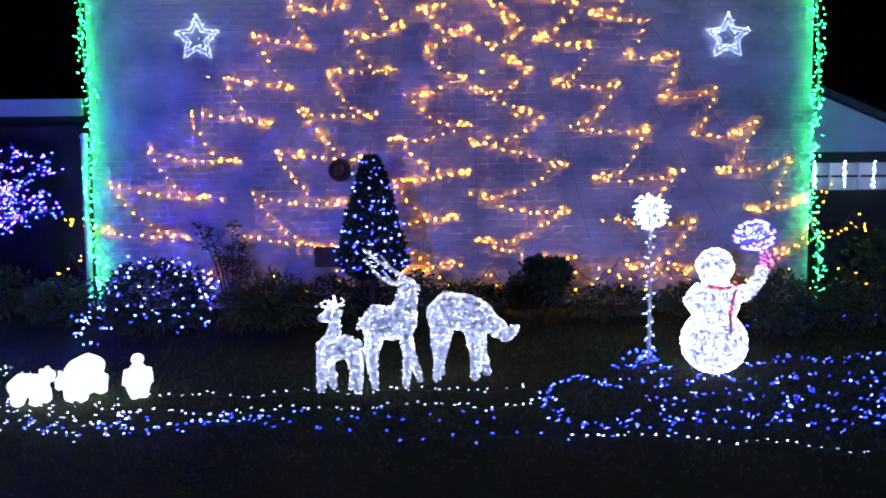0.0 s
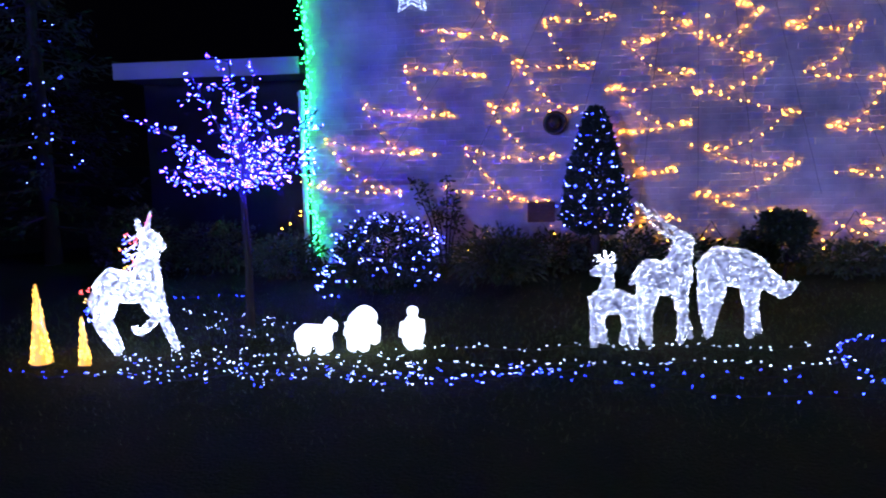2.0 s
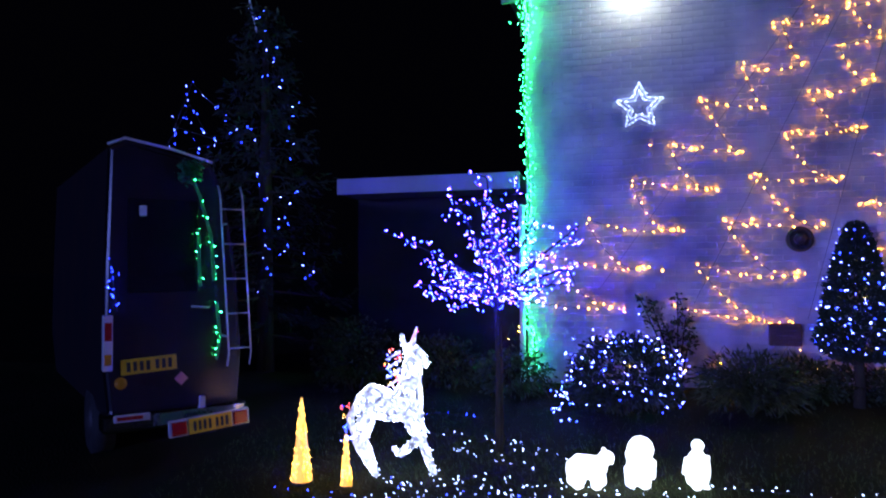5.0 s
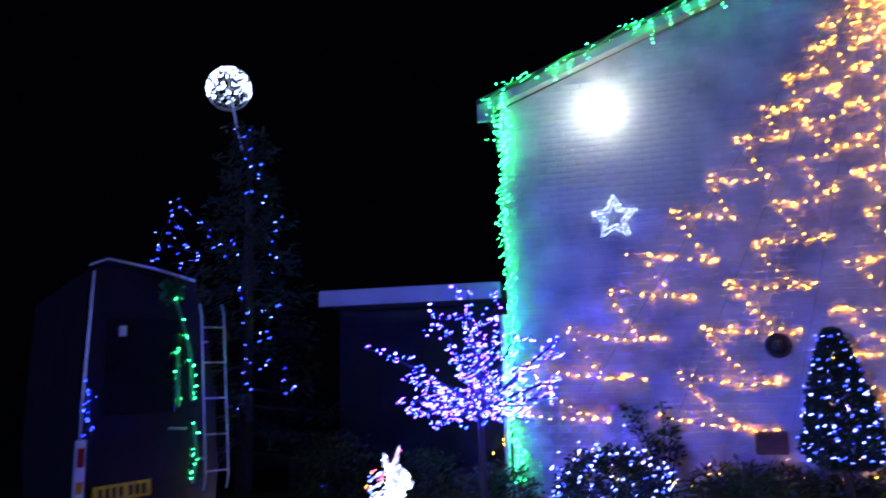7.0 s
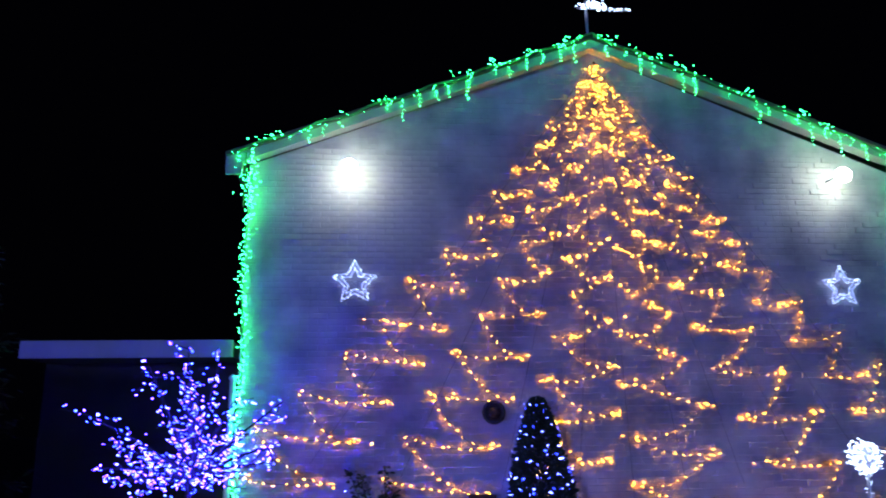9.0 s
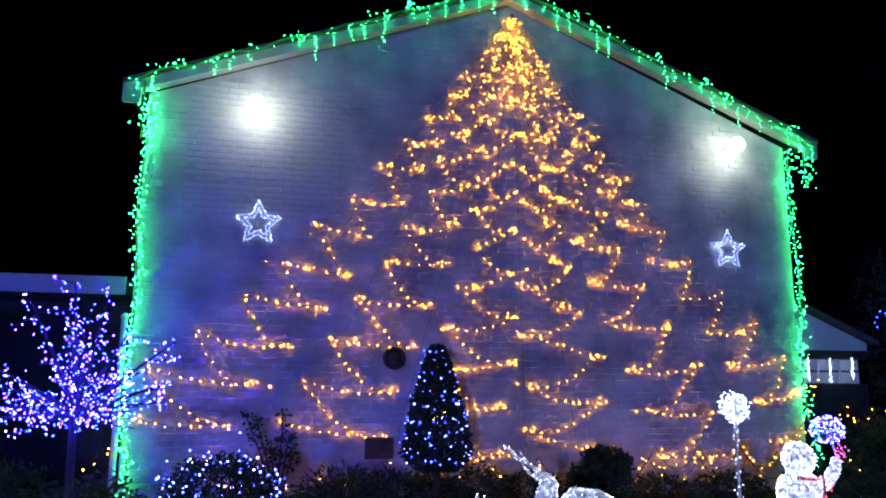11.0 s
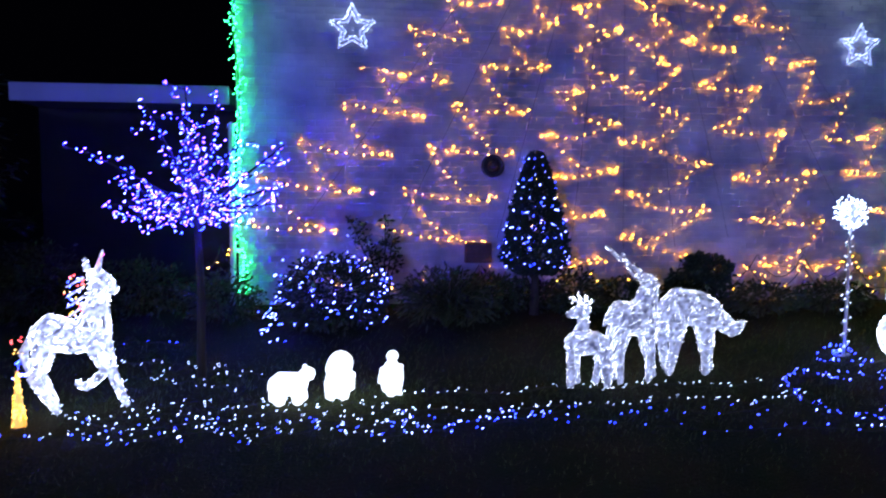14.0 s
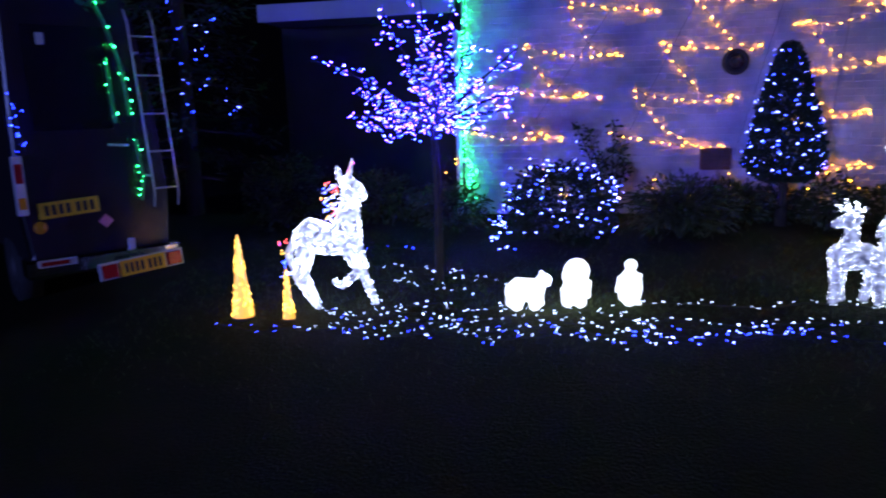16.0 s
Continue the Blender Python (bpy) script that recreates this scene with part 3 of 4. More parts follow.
for x, y, rx, rz, n, lab in ((3.5, 7.35, 0.32, 0.36, 1700, "dark evergreen shrub at the lawn's edge"), (2.9, 8.1, 0.5, 0.2, 1300, "low dark evergreen ground cover by the wall"), (1.9, 8.0, 0.55, 0.2, 1300, "low dark evergreen ground cover by the wall"),
                             (0.3, 8.1, 0.5, 0.22, 1300, "low dark evergreen ground cover by the wall"), (-0.35, 8.0, 0.3, 0.3, 900, "low dark evergreen shrub by the wall"), (5.55, 8.5, 0.75, 0.55, 3000, "tall dark hedge plant beyond the house corner"), (-5.2, 8.2, 0.6, 0.35, 1500, "low dark shrub before the garage"), (-4.25, 7.9, 0.45, 0.3, 1200, "low dark shrub beside the downpipe"),
                             (-1.25, 8.15, 0.4, 0.26, 1000, "low dark evergreen shrub by the wall"), (-0.75, 8.25, 0.4, 0.2, 900, "low dark evergreen ground cover under the cone tree"), (-6.1, 7.9, 0.6, 0.5, 1500, "low dark shrub before the garage"), (4.3, 7.6, 0.5, 0.28, 1300, "low dark evergreen shrub at the lawn's edge")):
    b = thing("shrub", (x, y, gz(y)), lab, "shrub", "border shrubs")
    stems(b, (0, 0, rz * 0.7), (rx, 0.25, rz), 4, -0.05)
    leaves("foliage", ellipsoid_places((0, 0, rz * 0.75), (rx, 0.34, rz), n, 0.45, -0.8), 0.06, LEAF, b)

# twiggy climber against the wall
climber = thing("climber", (-2.5, 8.38, gz(8.4)), "sparse leafy twigs standing dark against the wall", "shrub")
for i, (dx, h) in enumerate(((-0.38, 1.0), (-0.25, 0.92), (0.02, 1.05), (0.1, 0.8), (0.16, 0.62), (-0.1, 0.66))):
    p = [(0.02 * i - 0.05, 0, -0.05), (dx * 0.5, 0.01, h * 0.55), (dx, 0.02, h)]
    part("stem", tube(p, [0.012, 0.009, 0.005], 6), BARK, climber)
    for k in range(3):
        c = Vector(p[1]).lerp(Vector(p[2]), 0.4 + 0.3 * k)
        leaves("leaf_spray", [(c + Vector([random.gauss(0, 0.035) for _ in range(3)]), Vector((random.gauss(0, 1), -0.4, 0.4))) for _ in range(16)], 0.06, LEAF, climber, 0.2, 0.6)

# ---- bare tree full of violet-blue lights ----
VT = Vector((-4.08, 6.2, gz(6.2)))
tree = thing("lit_tree", VT, "small bare tree with every twig strung in violet-blue lights", "tree")
part("trunk", tube([(0, 0, -0.05), (0.01, 0, 0.7), (0.0, -0.02, 1.2), (-0.01, -0.03, 1.4)], [0.04, 0.033, 0.028, 0.022], 8), BARK, tree, "thin bare trunk", True)
pts = []
limbs = [(-0.90, -0.05, 1.97), (-0.72, 0.1, 1.72), (-0.6, -0.2, 1.45), (-0.45, 0.2, 1.6), (-0.4, -0.1, 2.36), (-0.12, 0.1, 2.52), (-0.1, -0.1, 2.3), (0.0, 0.05, 2.1), (0.2, -0.1, 2.4), (0.32, 0.15, 2.1),
         (0.5, -0.1, 1.8), (0.74, 0.05, 2.05), (0.76, -0.1, 1.72), (0.6, 0.2, 1.55), (0.25, -0.3, 1.42), (-0.2, -0.3, 1.40), (-0.42, 0.1, 1.42), (0.42, 0.1, 1.48), (-0.75, -0.1, 1.55), (-0.25, 0.2, 1.85), (0.1, 0.3, 1.75)]
for x, y, z in limbs:
    a, b = Vector((0.02, -0.02, 1.37)), Vector((x * 0.95, y, z - VT.z - 0.03))
    mid = a.lerp(b, 0.5) + Vector((0, 0, 0.02))
    part("limb", tube([a, mid, b], [0.018, 0.012, 0.005], 6), BARK, tree)
    for k in range(7):
        c = a.lerp(b, 0.2 + 0.13 * k)
        e = c + Vector((random.gauss(x * 0.08, 0.10), random.gauss(0, 0.1), random.gauss(0.01, 0.07)))
        part("twig", tube([c, e], [0.006, 0.003], 4), BARK, tree)
        pts += along([c, e], 0.045, 0.02)
    pts += along([a.lerp(b, 0.1), mid, b], 0.032, 0.04)
lights = thing("light_string", VT, "violet-blue fairy lights wound through the bare tree", "light string")
part("cable", tube([(0, -0.03, 0.1), (0.02, -0.04, 0.8), (0, -0.04, 1.38)], 0.004, 4), WIRE, lights)
bulbs("bulb_set", pts[::2], 0.0068, VIOLET, lights)
bulbs("blue_bulb_set", pts[1::2], 0.0068, DEEP_BLUE, lights)
bulbs("white_bulb_set", [p + Vector((random.gauss(0, 0.02), -0.02, random.gauss(0, 0.02))) for p in pts[::6]], 0.0075, ICE, lights)

# ---- tall conifer with a glowing globe on top ----
FT = Vector((-7.7, 8.6, 0.3))
fir = thing("conifer", FT, "tall dark conifer behind the van with blue lights", "tree")
part("trunk", tube([(0, 0, -0.1), (0, 0, 2.5), (0, 0, 4.9)], [0.12, 0.08, 0.02], 10), BARK, fir, "", True)
pl = []
for i in range(60):
    z = 0.5 + 4.4 * i / 60
    a, r = i * 2.4, 1.25 * (1 - i / 66) ** 0.8
    tip = Vector((r * math.cos(a), r * math.sin(a), z - 0.12 * r))
    part("limb", tube([(0, 0, z), tip], [0.025 * (1.1 - i / 60), 0.005], 5), BARK, fir)
    for k in range(70):
        s = random.uniform(0.25, 1.0)
        pl.append((Vector((0, 0, z)).lerp(tip, s) + Vector([random.gauss(0, 0.07) for _ in range(3)]), tip - Vector((0, 0, z))))
leaves("foliage", pl, 0.12, NEEDLE, fir, 0.3, 0.25)
fl = thing("light_string", FT, "blue and white fairy lights looped over the tall conifer", "light string")
runs = [[(0.0, -0.3, 4.72), (0.16, -0.4, 4.5), (0.42, -0.6, 4.1), (0.5, -0.7, 3.7), (0.78, -0.8, 3.3), (0.86, -0.9, 2.7)],
        [(-0.3, -0.7, 3.0), (-0.9, -0.7, 3.2), (-0.65, -0.7, 3.75), (-0.4, -0.7, 3.5), (0.2, -0.7, 3.0), (-0.7, -0.7, 2.9)],
        [(0.35, -0.7, 2.6), (0.5, -0.8, 2.1), (0.8, -0.9, 2.3), (0.75, -0.9, 1.9), (0.25, -0.8, 1.75)],
        [(0.4, -0.9, 1.2), (0.55, -0.9, 1.6), (1.0, -1.0, 1.55), (1.15, -1.0, 1.25), (1.2, -1.0, 1.45)],
        [(-1.35, -0.6, 2.7), (-1.0, -0.6, 3.1), (-0.75, -0.6, 3.5), (-0.5, -0.6, 3.1)]]
for i, run in enumerate(runs):
    part("cable", tube(run, 0.004, 4), WIRE, fl)
    p = along(run, 0.115, 0.06)
    bulbs("bulb_set", p[::3], 0.0082, ICE, fl)
    bulbs("blue_bulb_set", p[1::3] + p[2::3], 0.0085, BLUE, fl)
globe = thing("globe_light", (-8.0, 8.5, 5.75), "ball of white lights glowing at the conifer's tip", "globe light")
part("pole", tube([(0.2, 0.05, -0.9), (0.05, 0, -0.2)], 0.015, 6), STEEL, globe)
cage = ball((0, 0, 0), 0.31, u=12, v=8)
bulbs("bulb_set", [p for p in on_surface(cage, 300, 0.0) if p.z > -0.12], 0.014, COLD, globe)
part("cage", cage, CLEAR_WIRE, globe, "round wire cage").modifiers.new("w", "WIREFRAME").thickness = 0.006

# ---- camper van ----
VAN = pose(-7.13, 5.0, gz(5.5) - 0.02, 0, 0, 50)
van = thing("camper_van", (0, 0, 0), "dark parked camper van seen from its rear", "van")
van.matrix_basis = VAN
# local x runs across the rear, local y into the vehicle
W0 = 1.12
sec = [(0.02, 0.46), (W0 - 0.02, 0.46), (W0 + 0.02, 0.95), (W0 - 0.03, 1.7), (W0 - 0.14, 2.4), (W0 - 0.26, 2.64), (0.14, 2.79), (0.01, 2.72), (-0.02, 1.7), (-0.03, 0.95)]
bm = prism(sec, 0.0, 3.6)
bmesh.ops.bevel(bm, geom=[e for e in bm.edges if abs(e.verts[0].co.y - e.verts[1].co.y) < 1e-4], offset=0.04, segments=3, affect="EDGES")
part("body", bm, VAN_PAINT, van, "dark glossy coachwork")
part("rear_window", box(0.16, 0.74, -0.008, 0.02, 1.5, 2.3, 0.006), VAN_GLASS, van, "dark rear window")
trim = [(0.0, -0.02, 2.74), (0.13, -0.03, 2.80), (0.5, -0.03, 2.74), (0.86, -0.02, 2.65)]
part("roof_trim", tube(trim, 0.012, 6), WHITE_BOARD, van, "pale trim along the roof edge", True)
part("bumper", box(-0.04, W0 + 0.02, -0.12, 0.1, 0.36, 0.52, 0.03), CHROME, van, "worn chrome bumper")
for x, zz in ((-0.03, 0.86),):
    lamp = part("tail_light", box(x, x + 0.075, -0.05, 0.02, zz, zz + 0.46, 0.012), WHITE_LENS, van, "white and red tail light cluster")
    part("red_lens", box(x + 0.01, x + 0.065, -0.06, -0.046, zz + 0.25, zz + 0.4, 0.006), RED_LENS, lamp)
    part("amber_lens", box(x + 0.01, x + 0.065, -0.06, -0.046, zz + 0.05, zz + 0.14, 0.006), AMBER_LENS, lamp)
part("fog_lamp", ball((0.1, -0.08, 0.76), 0.05, scale=(1, 0.6, 1)), AMBER_LENS, van, "round amber lamp", True)
part("reflector", box(0.04, 0.32, -0.145, -0.118, 0.45, 0.51, 0.008), WHITE_LENS, van)
part("reflector", box(0.06, 0.26, -0.153, -0.144, 0.465, 0.497, 0.003), RED_LENS, van)


def plate(parent, x, y, z, w, tilt):
    p = part("number_plate", box(-w / 2, w / 2, -0.012, 0, -0.065, 0.065, 0.006, m=pose(x, y, z, 0, tilt, 0)), PLATE, parent, "yellow rear number plate")
    for i in range(7):
        k = -w * 0.4 + i * w * 0.115 + (w * 0.05 if i > 3 else 0)
        part("bar", box(k, k + w * 0.065, -0.0155, -0.0125, -0.04, 0.04, m=pose(x, y, z, 0, tilt, 0)), PRINT, p)
    return p


plate(van, 0.335, -0.012, 0.89, 0.45, -3)
part("diamond_sticker", box(-0.042, 0.042, -0.012, -0.002, -0.042, 0.042, 0.004, m=pose(0.60, -0.004, 0.75, 0, 45, 0)), PINK, van)
part("door_handle", tube([(0.68, -0.03, 1.37), (0.70, -0.045, 1.37), (0.81, -0.045, 1.36), (0.83, -0.03, 1.36)], 0.010, 6), STEEL, van, "chrome door handle", True)
part("marker_lamp", box(0.25, 0.31, -0.022, -0.009, 2.15, 2.24, 0.006), WHITE_LENS, van)
part("socket", box(0.72, 0.77, -0.15, -0.11, 0.50, 0.60, 0.01), WHITE_LENS, van, "small white electric socket")
BAR = pose(0.755, -0.32, 0.405, 0, -4, 0)
bar = part("lighting_board", box(-0.335, 0.335, -0.02, 0.02, -0.07, 0.07, 0.01, m=BAR), WHITE_LENS, van, "white trailer lighting board with red lamps")
for x in (-0.315, 0.195):
    part("lamp", box(x, x + 0.12, -0.04, -0.018, -0.055, 0.055, 0.008, m=BAR), RED_LENS, bar, "red lamp")
plate(bar, 0.755, -0.345, 0.405, 0.36, -4)
part("strut", box(0.65, 0.9, -0.298, -0.1, 0.38, 0.43, 0.01), SOOT, van)
for sx in (0.1, W0 - 0.1):
    wheel = part("wheel", tube([(sx - 0.09, 0.9, 0.32), (sx + 0.09, 0.9, 0.32)], 0.32, 20, cap=0.02), RUBBER, van, "", True)
    part("rim", tube([(sx - 0.1, 0.9, 0.32), (sx + 0.1, 0.9, 0.32)], 0.18, 16, cap=0.1), SOOT, wheel, "", True)
# ladder on the rear corner
rail_l = [(0.90, -0.06, 2.44), (0.905, -0.11, 2.34), (0.985, -0.11, 0.95), (0.99, -0.05, 0.83)]
lad = part("ladder", tube(rail_l, 0.0085, 8), STEEL, van, "pale tubular steel ladder", True)
part("rail", tube([(x + 0.2, y, z) for x, y, z in rail_l], 0.0085, 8), STEEL, lad, "", True)
for i in range(5):
    z = 0.99 + i * 0.31
    x = 0.985 - 0.08 * (z - 0.95) / 1.39
    part("rung", tube([(x, -0.11, z), (x + 0.2, -0.11, z)], 0.0065, 8), STEEL, lad, "", True)
for z in (1.1, 2.1):
    part("standoff", tube([(0.96, -0.11, z), (0.96, 0.0, z)], 0.009, 6), STEEL, lad, "", True)
# green garland on the van
vg = thing("green_garland", (0, 0, 0), "green tinsel and lights hanging down the van's rear corner", "garland", "green garlands")
vg.matrix_basis = VAN
for run in ([(0.64, -0.05, 2.58), (0.74, -0.05, 2.35), (0.84, -0.05, 2.0), (0.87, -0.05, 1.6)], [(0.89, -0.06, 1.4), (0.92, -0.06, 1.1), (0.89, -0.06, 0.9)], [(0.73, -0.05, 2.05), (0.74, -0.05, 1.75), (0.75, -0.05, 1.55)]):
    part("tinsel", tube(run, 0.014, 6), GREEN_TINSEL, vg)
    bulbs("bulb_set", along(run, 0.05, 0.014), 0.007, GREEN, vg)
leaves("tinsel_bow", [(Vector((0.64, -0.05, 2.57)) + Vector((random.gauss(0, 0.05), -0.01, random.gauss(0, 0.05))), Vector((0.2, -1, 0))) for _ in range(160)], 0.06, GREEN_TINSEL, vg)
# Added bulbs stand in for the blue reflection on the coachwork.
blue_reflection = thing("light_string", (0, 0, 0), "small blue bulbs standing in for a reflection beside the van's rear lamp", "light string")
blue_reflection.matrix_basis = VAN
part("cable", tube([(0.02, -0.03, 1.75), (0.08, -0.03, 1.35)], 0.004, 4), WIRE, blue_reflection)
bulbs("bulb_set", along([(0.02, -0.035, 1.75), (0.08, -0.035, 1.35)], 0.03, 0.03), 0.007, BLUE, blue_reflection)

# ---- light figures on the lawn ----


def figure(name, at, turn, label, limbs, count, group="", radius=0.0032, skin=FROST):
    """A figure of frosted thread over a wire frame, set all over with bulbs. limbs: (part name, points, radii)."""
    f = thing(name, (at[0], at[1], gz(at[1])), label, "light figure", group, turn)
    area = []
    for nm, pts, rad in limbs:
        bm = tube(pts, rad, 10)
        area.append((nm, bm, sum(fc.calc_area() for fc in bm.faces)))
    total = sum(a for _, _, a in area)
    spots = []
    for nm, bm, a in area:
        spots += on_surface(bm, int(1.15 * count * a / total), 0.006)
        part(nm, bm, skin, f, "", True)
    bulbs("bulb_set", spots, radius, FIGURE, f)
    return f


def leg(x, y, z, fx, bend=0.0, top=0.055, foot=0.024):
    return ("leg", [(x, y, z), (x + bend, y, z * 0.52), (fx, y, 0.02)], [top, foot * 1.6, foot])


# proud stag
stag = figure("reindeer_light", (-0.43, 5.88), 10, "standing reindeer of frosted thread and white lights, antlers swept back",
              [("body", [(-0.19, 0, 0.50), (-0.13, 0, 0.56), (0.0, 0, 0.54), (0.08, 0, 0.58), (0.13, 0, 0.62)], [0.11, 0.15, 0.14, 0.15, 0.12]),
               ("neck", [(0.07, 0, 0.56), (0.11, 0, 0.71), (0.14, 0, 0.84)], [0.13, 0.095, 0.072]),
               ("head", [(0.07, 0, 0.89), (0.13, 0, 0.87), (0.21, 0, 0.82)], [0.045, 0.055, 0.03]),
               ("ear", [(0.1, 0.05, 0.91), (0.06, 0.1, 0.96)], [0.02, 0.008]),
               leg(0.1, 0.07, 0.5, 0.24, 0.06), leg(0.09, -0.07, 0.5, 0.10, 0.03), leg(-0.15, 0.07, 0.5, -0.14, -0.05, 0.06), leg(-0.13, -0.07, 0.5, -0.16, -0.05, 0.06),
               ("tail", [(-0.25, 0, 0.57), (-0.29, 0, 0.5)], [0.03, 0.012])], 1050, group="reindeer lights")
for s in (0.05, -0.06):
    beam = [(0.10, s, 0.92), (0.0, s * 1.6, 0.94 + s), (-0.12, s * 2.0, 1.01 + s), (-0.23, s * 2.2, 1.13 + s * 0.6)]
    ant = part("antler", tube(beam, [0.016, 0.014, 0.012, 0.007], 6), FROST, stag, "", True)
    part("tine", tube([beam[1], (-0.08, s * 2, 1.05 + s)], [0.012, 0.006], 6), FROST, ant, "", True)
    bulbs("bulb_set", along(beam, 0.013, 0.012), 0.0042, FIGURE, stag)

# young one with its head turned
fawn = figure("reindeer_light", (-0.88, 5.80), 175, "young reindeer of white lights with short antlers",
              [("body", [(-0.17, 0, 0.33), (-0.08, 0, 0.37), (0.06, 0, 0.36), (0.13, 0, 0.38)], [0.085, 0.10, 0.10, 0.085]),
               ("neck", [(0.06, 0, 0.40), (0.02, 0, 0.52), (0.03, 0, 0.62)], [0.065, 0.05, 0.045]),
               ("head", [(-0.02, 0, 0.65), (0.06, 0, 0.64), (0.15, 0, 0.60)], [0.045, 0.05, 0.025]),
               leg(0.11, 0.06, 0.33, 0.13, 0.0, 0.05, 0.03), leg(0.09, -0.06, 0.33, 0.05, 0.0, 0.05, 0.03), leg(-0.14, 0.06, 0.33, -0.18, -0.03, 0.06, 0.03), leg(-0.13, -0.06, 0.33, -0.1, -0.02, 0.06, 0.03)], 650, group="reindeer lights")
for s in (0.05, -0.05):
    for e in ((0.04, 0.76), (0.12, 0.74), (-0.04, 0.74)):
        p = [(0.03, s * 0.6, 0.68), (e[0], s * 2.2, e[1])]
        part("antler", tube(p, [0.012, 0.006], 6), FROST, fawn, "", True)
        bulbs("bulb_set", along(p, 0.011, 0.014), 0.0048, FIGURE, fawn)

# grazing one
figure("reindeer_light", (0.17, 6.06), -2, "grazing reindeer of frosted thread and white lights, head lowered",
       [("body", [(-0.24, 0, 0.52), (-0.14, 0, 0.60), (0.02, 0, 0.58), (0.14, 0, 0.52), (0.2, 0, 0.47)], [0.13, 0.165, 0.16, 0.15, 0.11]),
        ("neck", [(0.16, 0, 0.52), (0.27, 0, 0.46), (0.34, 0, 0.40)], [0.095, 0.08, 0.065]),
        ("head", [(0.33, 0, 0.37), (0.38, 0, 0.40), (0.46, 0, 0.45)], [0.055, 0.058, 0.024]), ("ear", [(0.34, 0.05, 0.45), (0.3, 0.09, 0.5)], [0.02, 0.008]),
        leg(0.12, 0.08, 0.46, 0.2, 0.02, 0.08, 0.032), leg(0.08, -0.08, 0.46, 0.09, 0.02, 0.08, 0.032), leg(-0.2, 0.08, 0.5, -0.2, -0.04, 0.09, 0.03), leg(-0.17, -0.08, 0.5, -0.24, -0.02, 0.09, 0.03)], 1050, group="reindeer lights")

# unicorn
uni = figure("unicorn_light", (-4.81, 5.52), 2, "white-lit unicorn with a coloured mane, tail and pink horn",
             [("body", [(-0.26, 0, 0.54), (-0.18, 0, 0.60), (0.0, 0, 0.56), (0.12, 0, 0.58), (0.2, 0, 0.62)], [0.10, 0.14, 0.12, 0.13, 0.09]),
              ("neck", [(0.12, 0, 0.62), (0.15, 0, 0.78), (0.17, 0, 0.96)], [0.12, 0.085, 0.07]),
              ("head", [(0.12, 0, 1.02), (0.2, 0, 0.98), (0.27, 0, 0.90)], [0.055, 0.06, 0.042]),
              ("ear", [(0.08, 0.03, 1.06), (0.06, 0.04, 1.14)], [0.028, 0.008]),
              leg(0.17, 0.07, 0.52, 0.32, 0.05), ("leg", [(0.14, -0.07, 0.5), (0.22, -0.07, 0.32), (0.08, -0.07, 0.2), (0.02, -0.07, 0.24)], [0.055, 0.04, 0.03, 0.024]),
              leg(-0.22, 0.07, 0.52, -0.18, -0.06, 0.07), leg(-0.2, -0.07, 0.52, -0.12, -0.08, 0.07)], 1500, radius=0.0038, skin=BRIGHT_FROST)
horn = part("horn", tube([(0.16, 0, 1.05), (0.2, 0, 1.2)], [0.026, 0.006], 8), BRIGHT_FROST, uni, "pink-lit horn", True)
bulbs("pink_bulb_set", along([(0.16, -0.02, 1.06), (0.2, -0.01, 1.2)], 0.02, 0.012), 0.0075, PINK_BULB, uni)
for k, (mt, nm) in enumerate(((RED, "red_bulb_set"), (YELLOW, "yellow_bulb_set"), (BLUE, "blue_bulb_set"), (ICE, "pale_bulb_set"))):
    mane = [(0.08 - random.uniform(0, 0.14), random.gauss(-0.02, 0.03), 1.02 - 0.36 * random.random()) for _ in range(12)]
    tail = [(-0.36 - random.uniform(0, 0.08), random.gauss(0, 0.03), 0.54 - 0.085 * k + random.gauss(0, 0.012)) for _ in range(7)]
    bulbs(nm, mane + tail, 0.0085, mt, uni)
for i in range(5):
    part("mane_lock", tube([(0.06, 0, 1.0 - 0.07 * i), (-0.06, 0, 0.93 - 0.075 * i)], [0.012, 0.005], 5), BRIGHT_FROST, uni)
part("tail", tube([(-0.3, 0, 0.58), (-0.37, 0, 0.45), (-0.33, 0, 0.26)], [0.03, 0.035, 0.012], 8), BRIGHT_FROST, uni, "", True)

# glowing acrylic animals, each one plain body


def merged(name, at, turn, label, pieces, category, group, size=0.92):
    bm = bmesh.new()
    for kind, a, b in pieces:
        if kind == "t":
            tube(a, b, 12, bm)
        else:
            ball(a, b[0], bm, 16, 12, b[1])
    f = finish(name, bm, LIT_ACRYLIC, None, "", True)
    f.matrix_basis = pose(at[0], at[1], gz(at[1]) + 0.005, 0, 0, turn)
    f.data.transform(Matrix.Scale(size, 4))
    rm = f.modifiers.new("skin", "REMESH")
    rm.mode, rm.voxel_size, rm.use_smooth_shade = "VOXEL", 0.011, True
    return tagged(f, label, category, group)


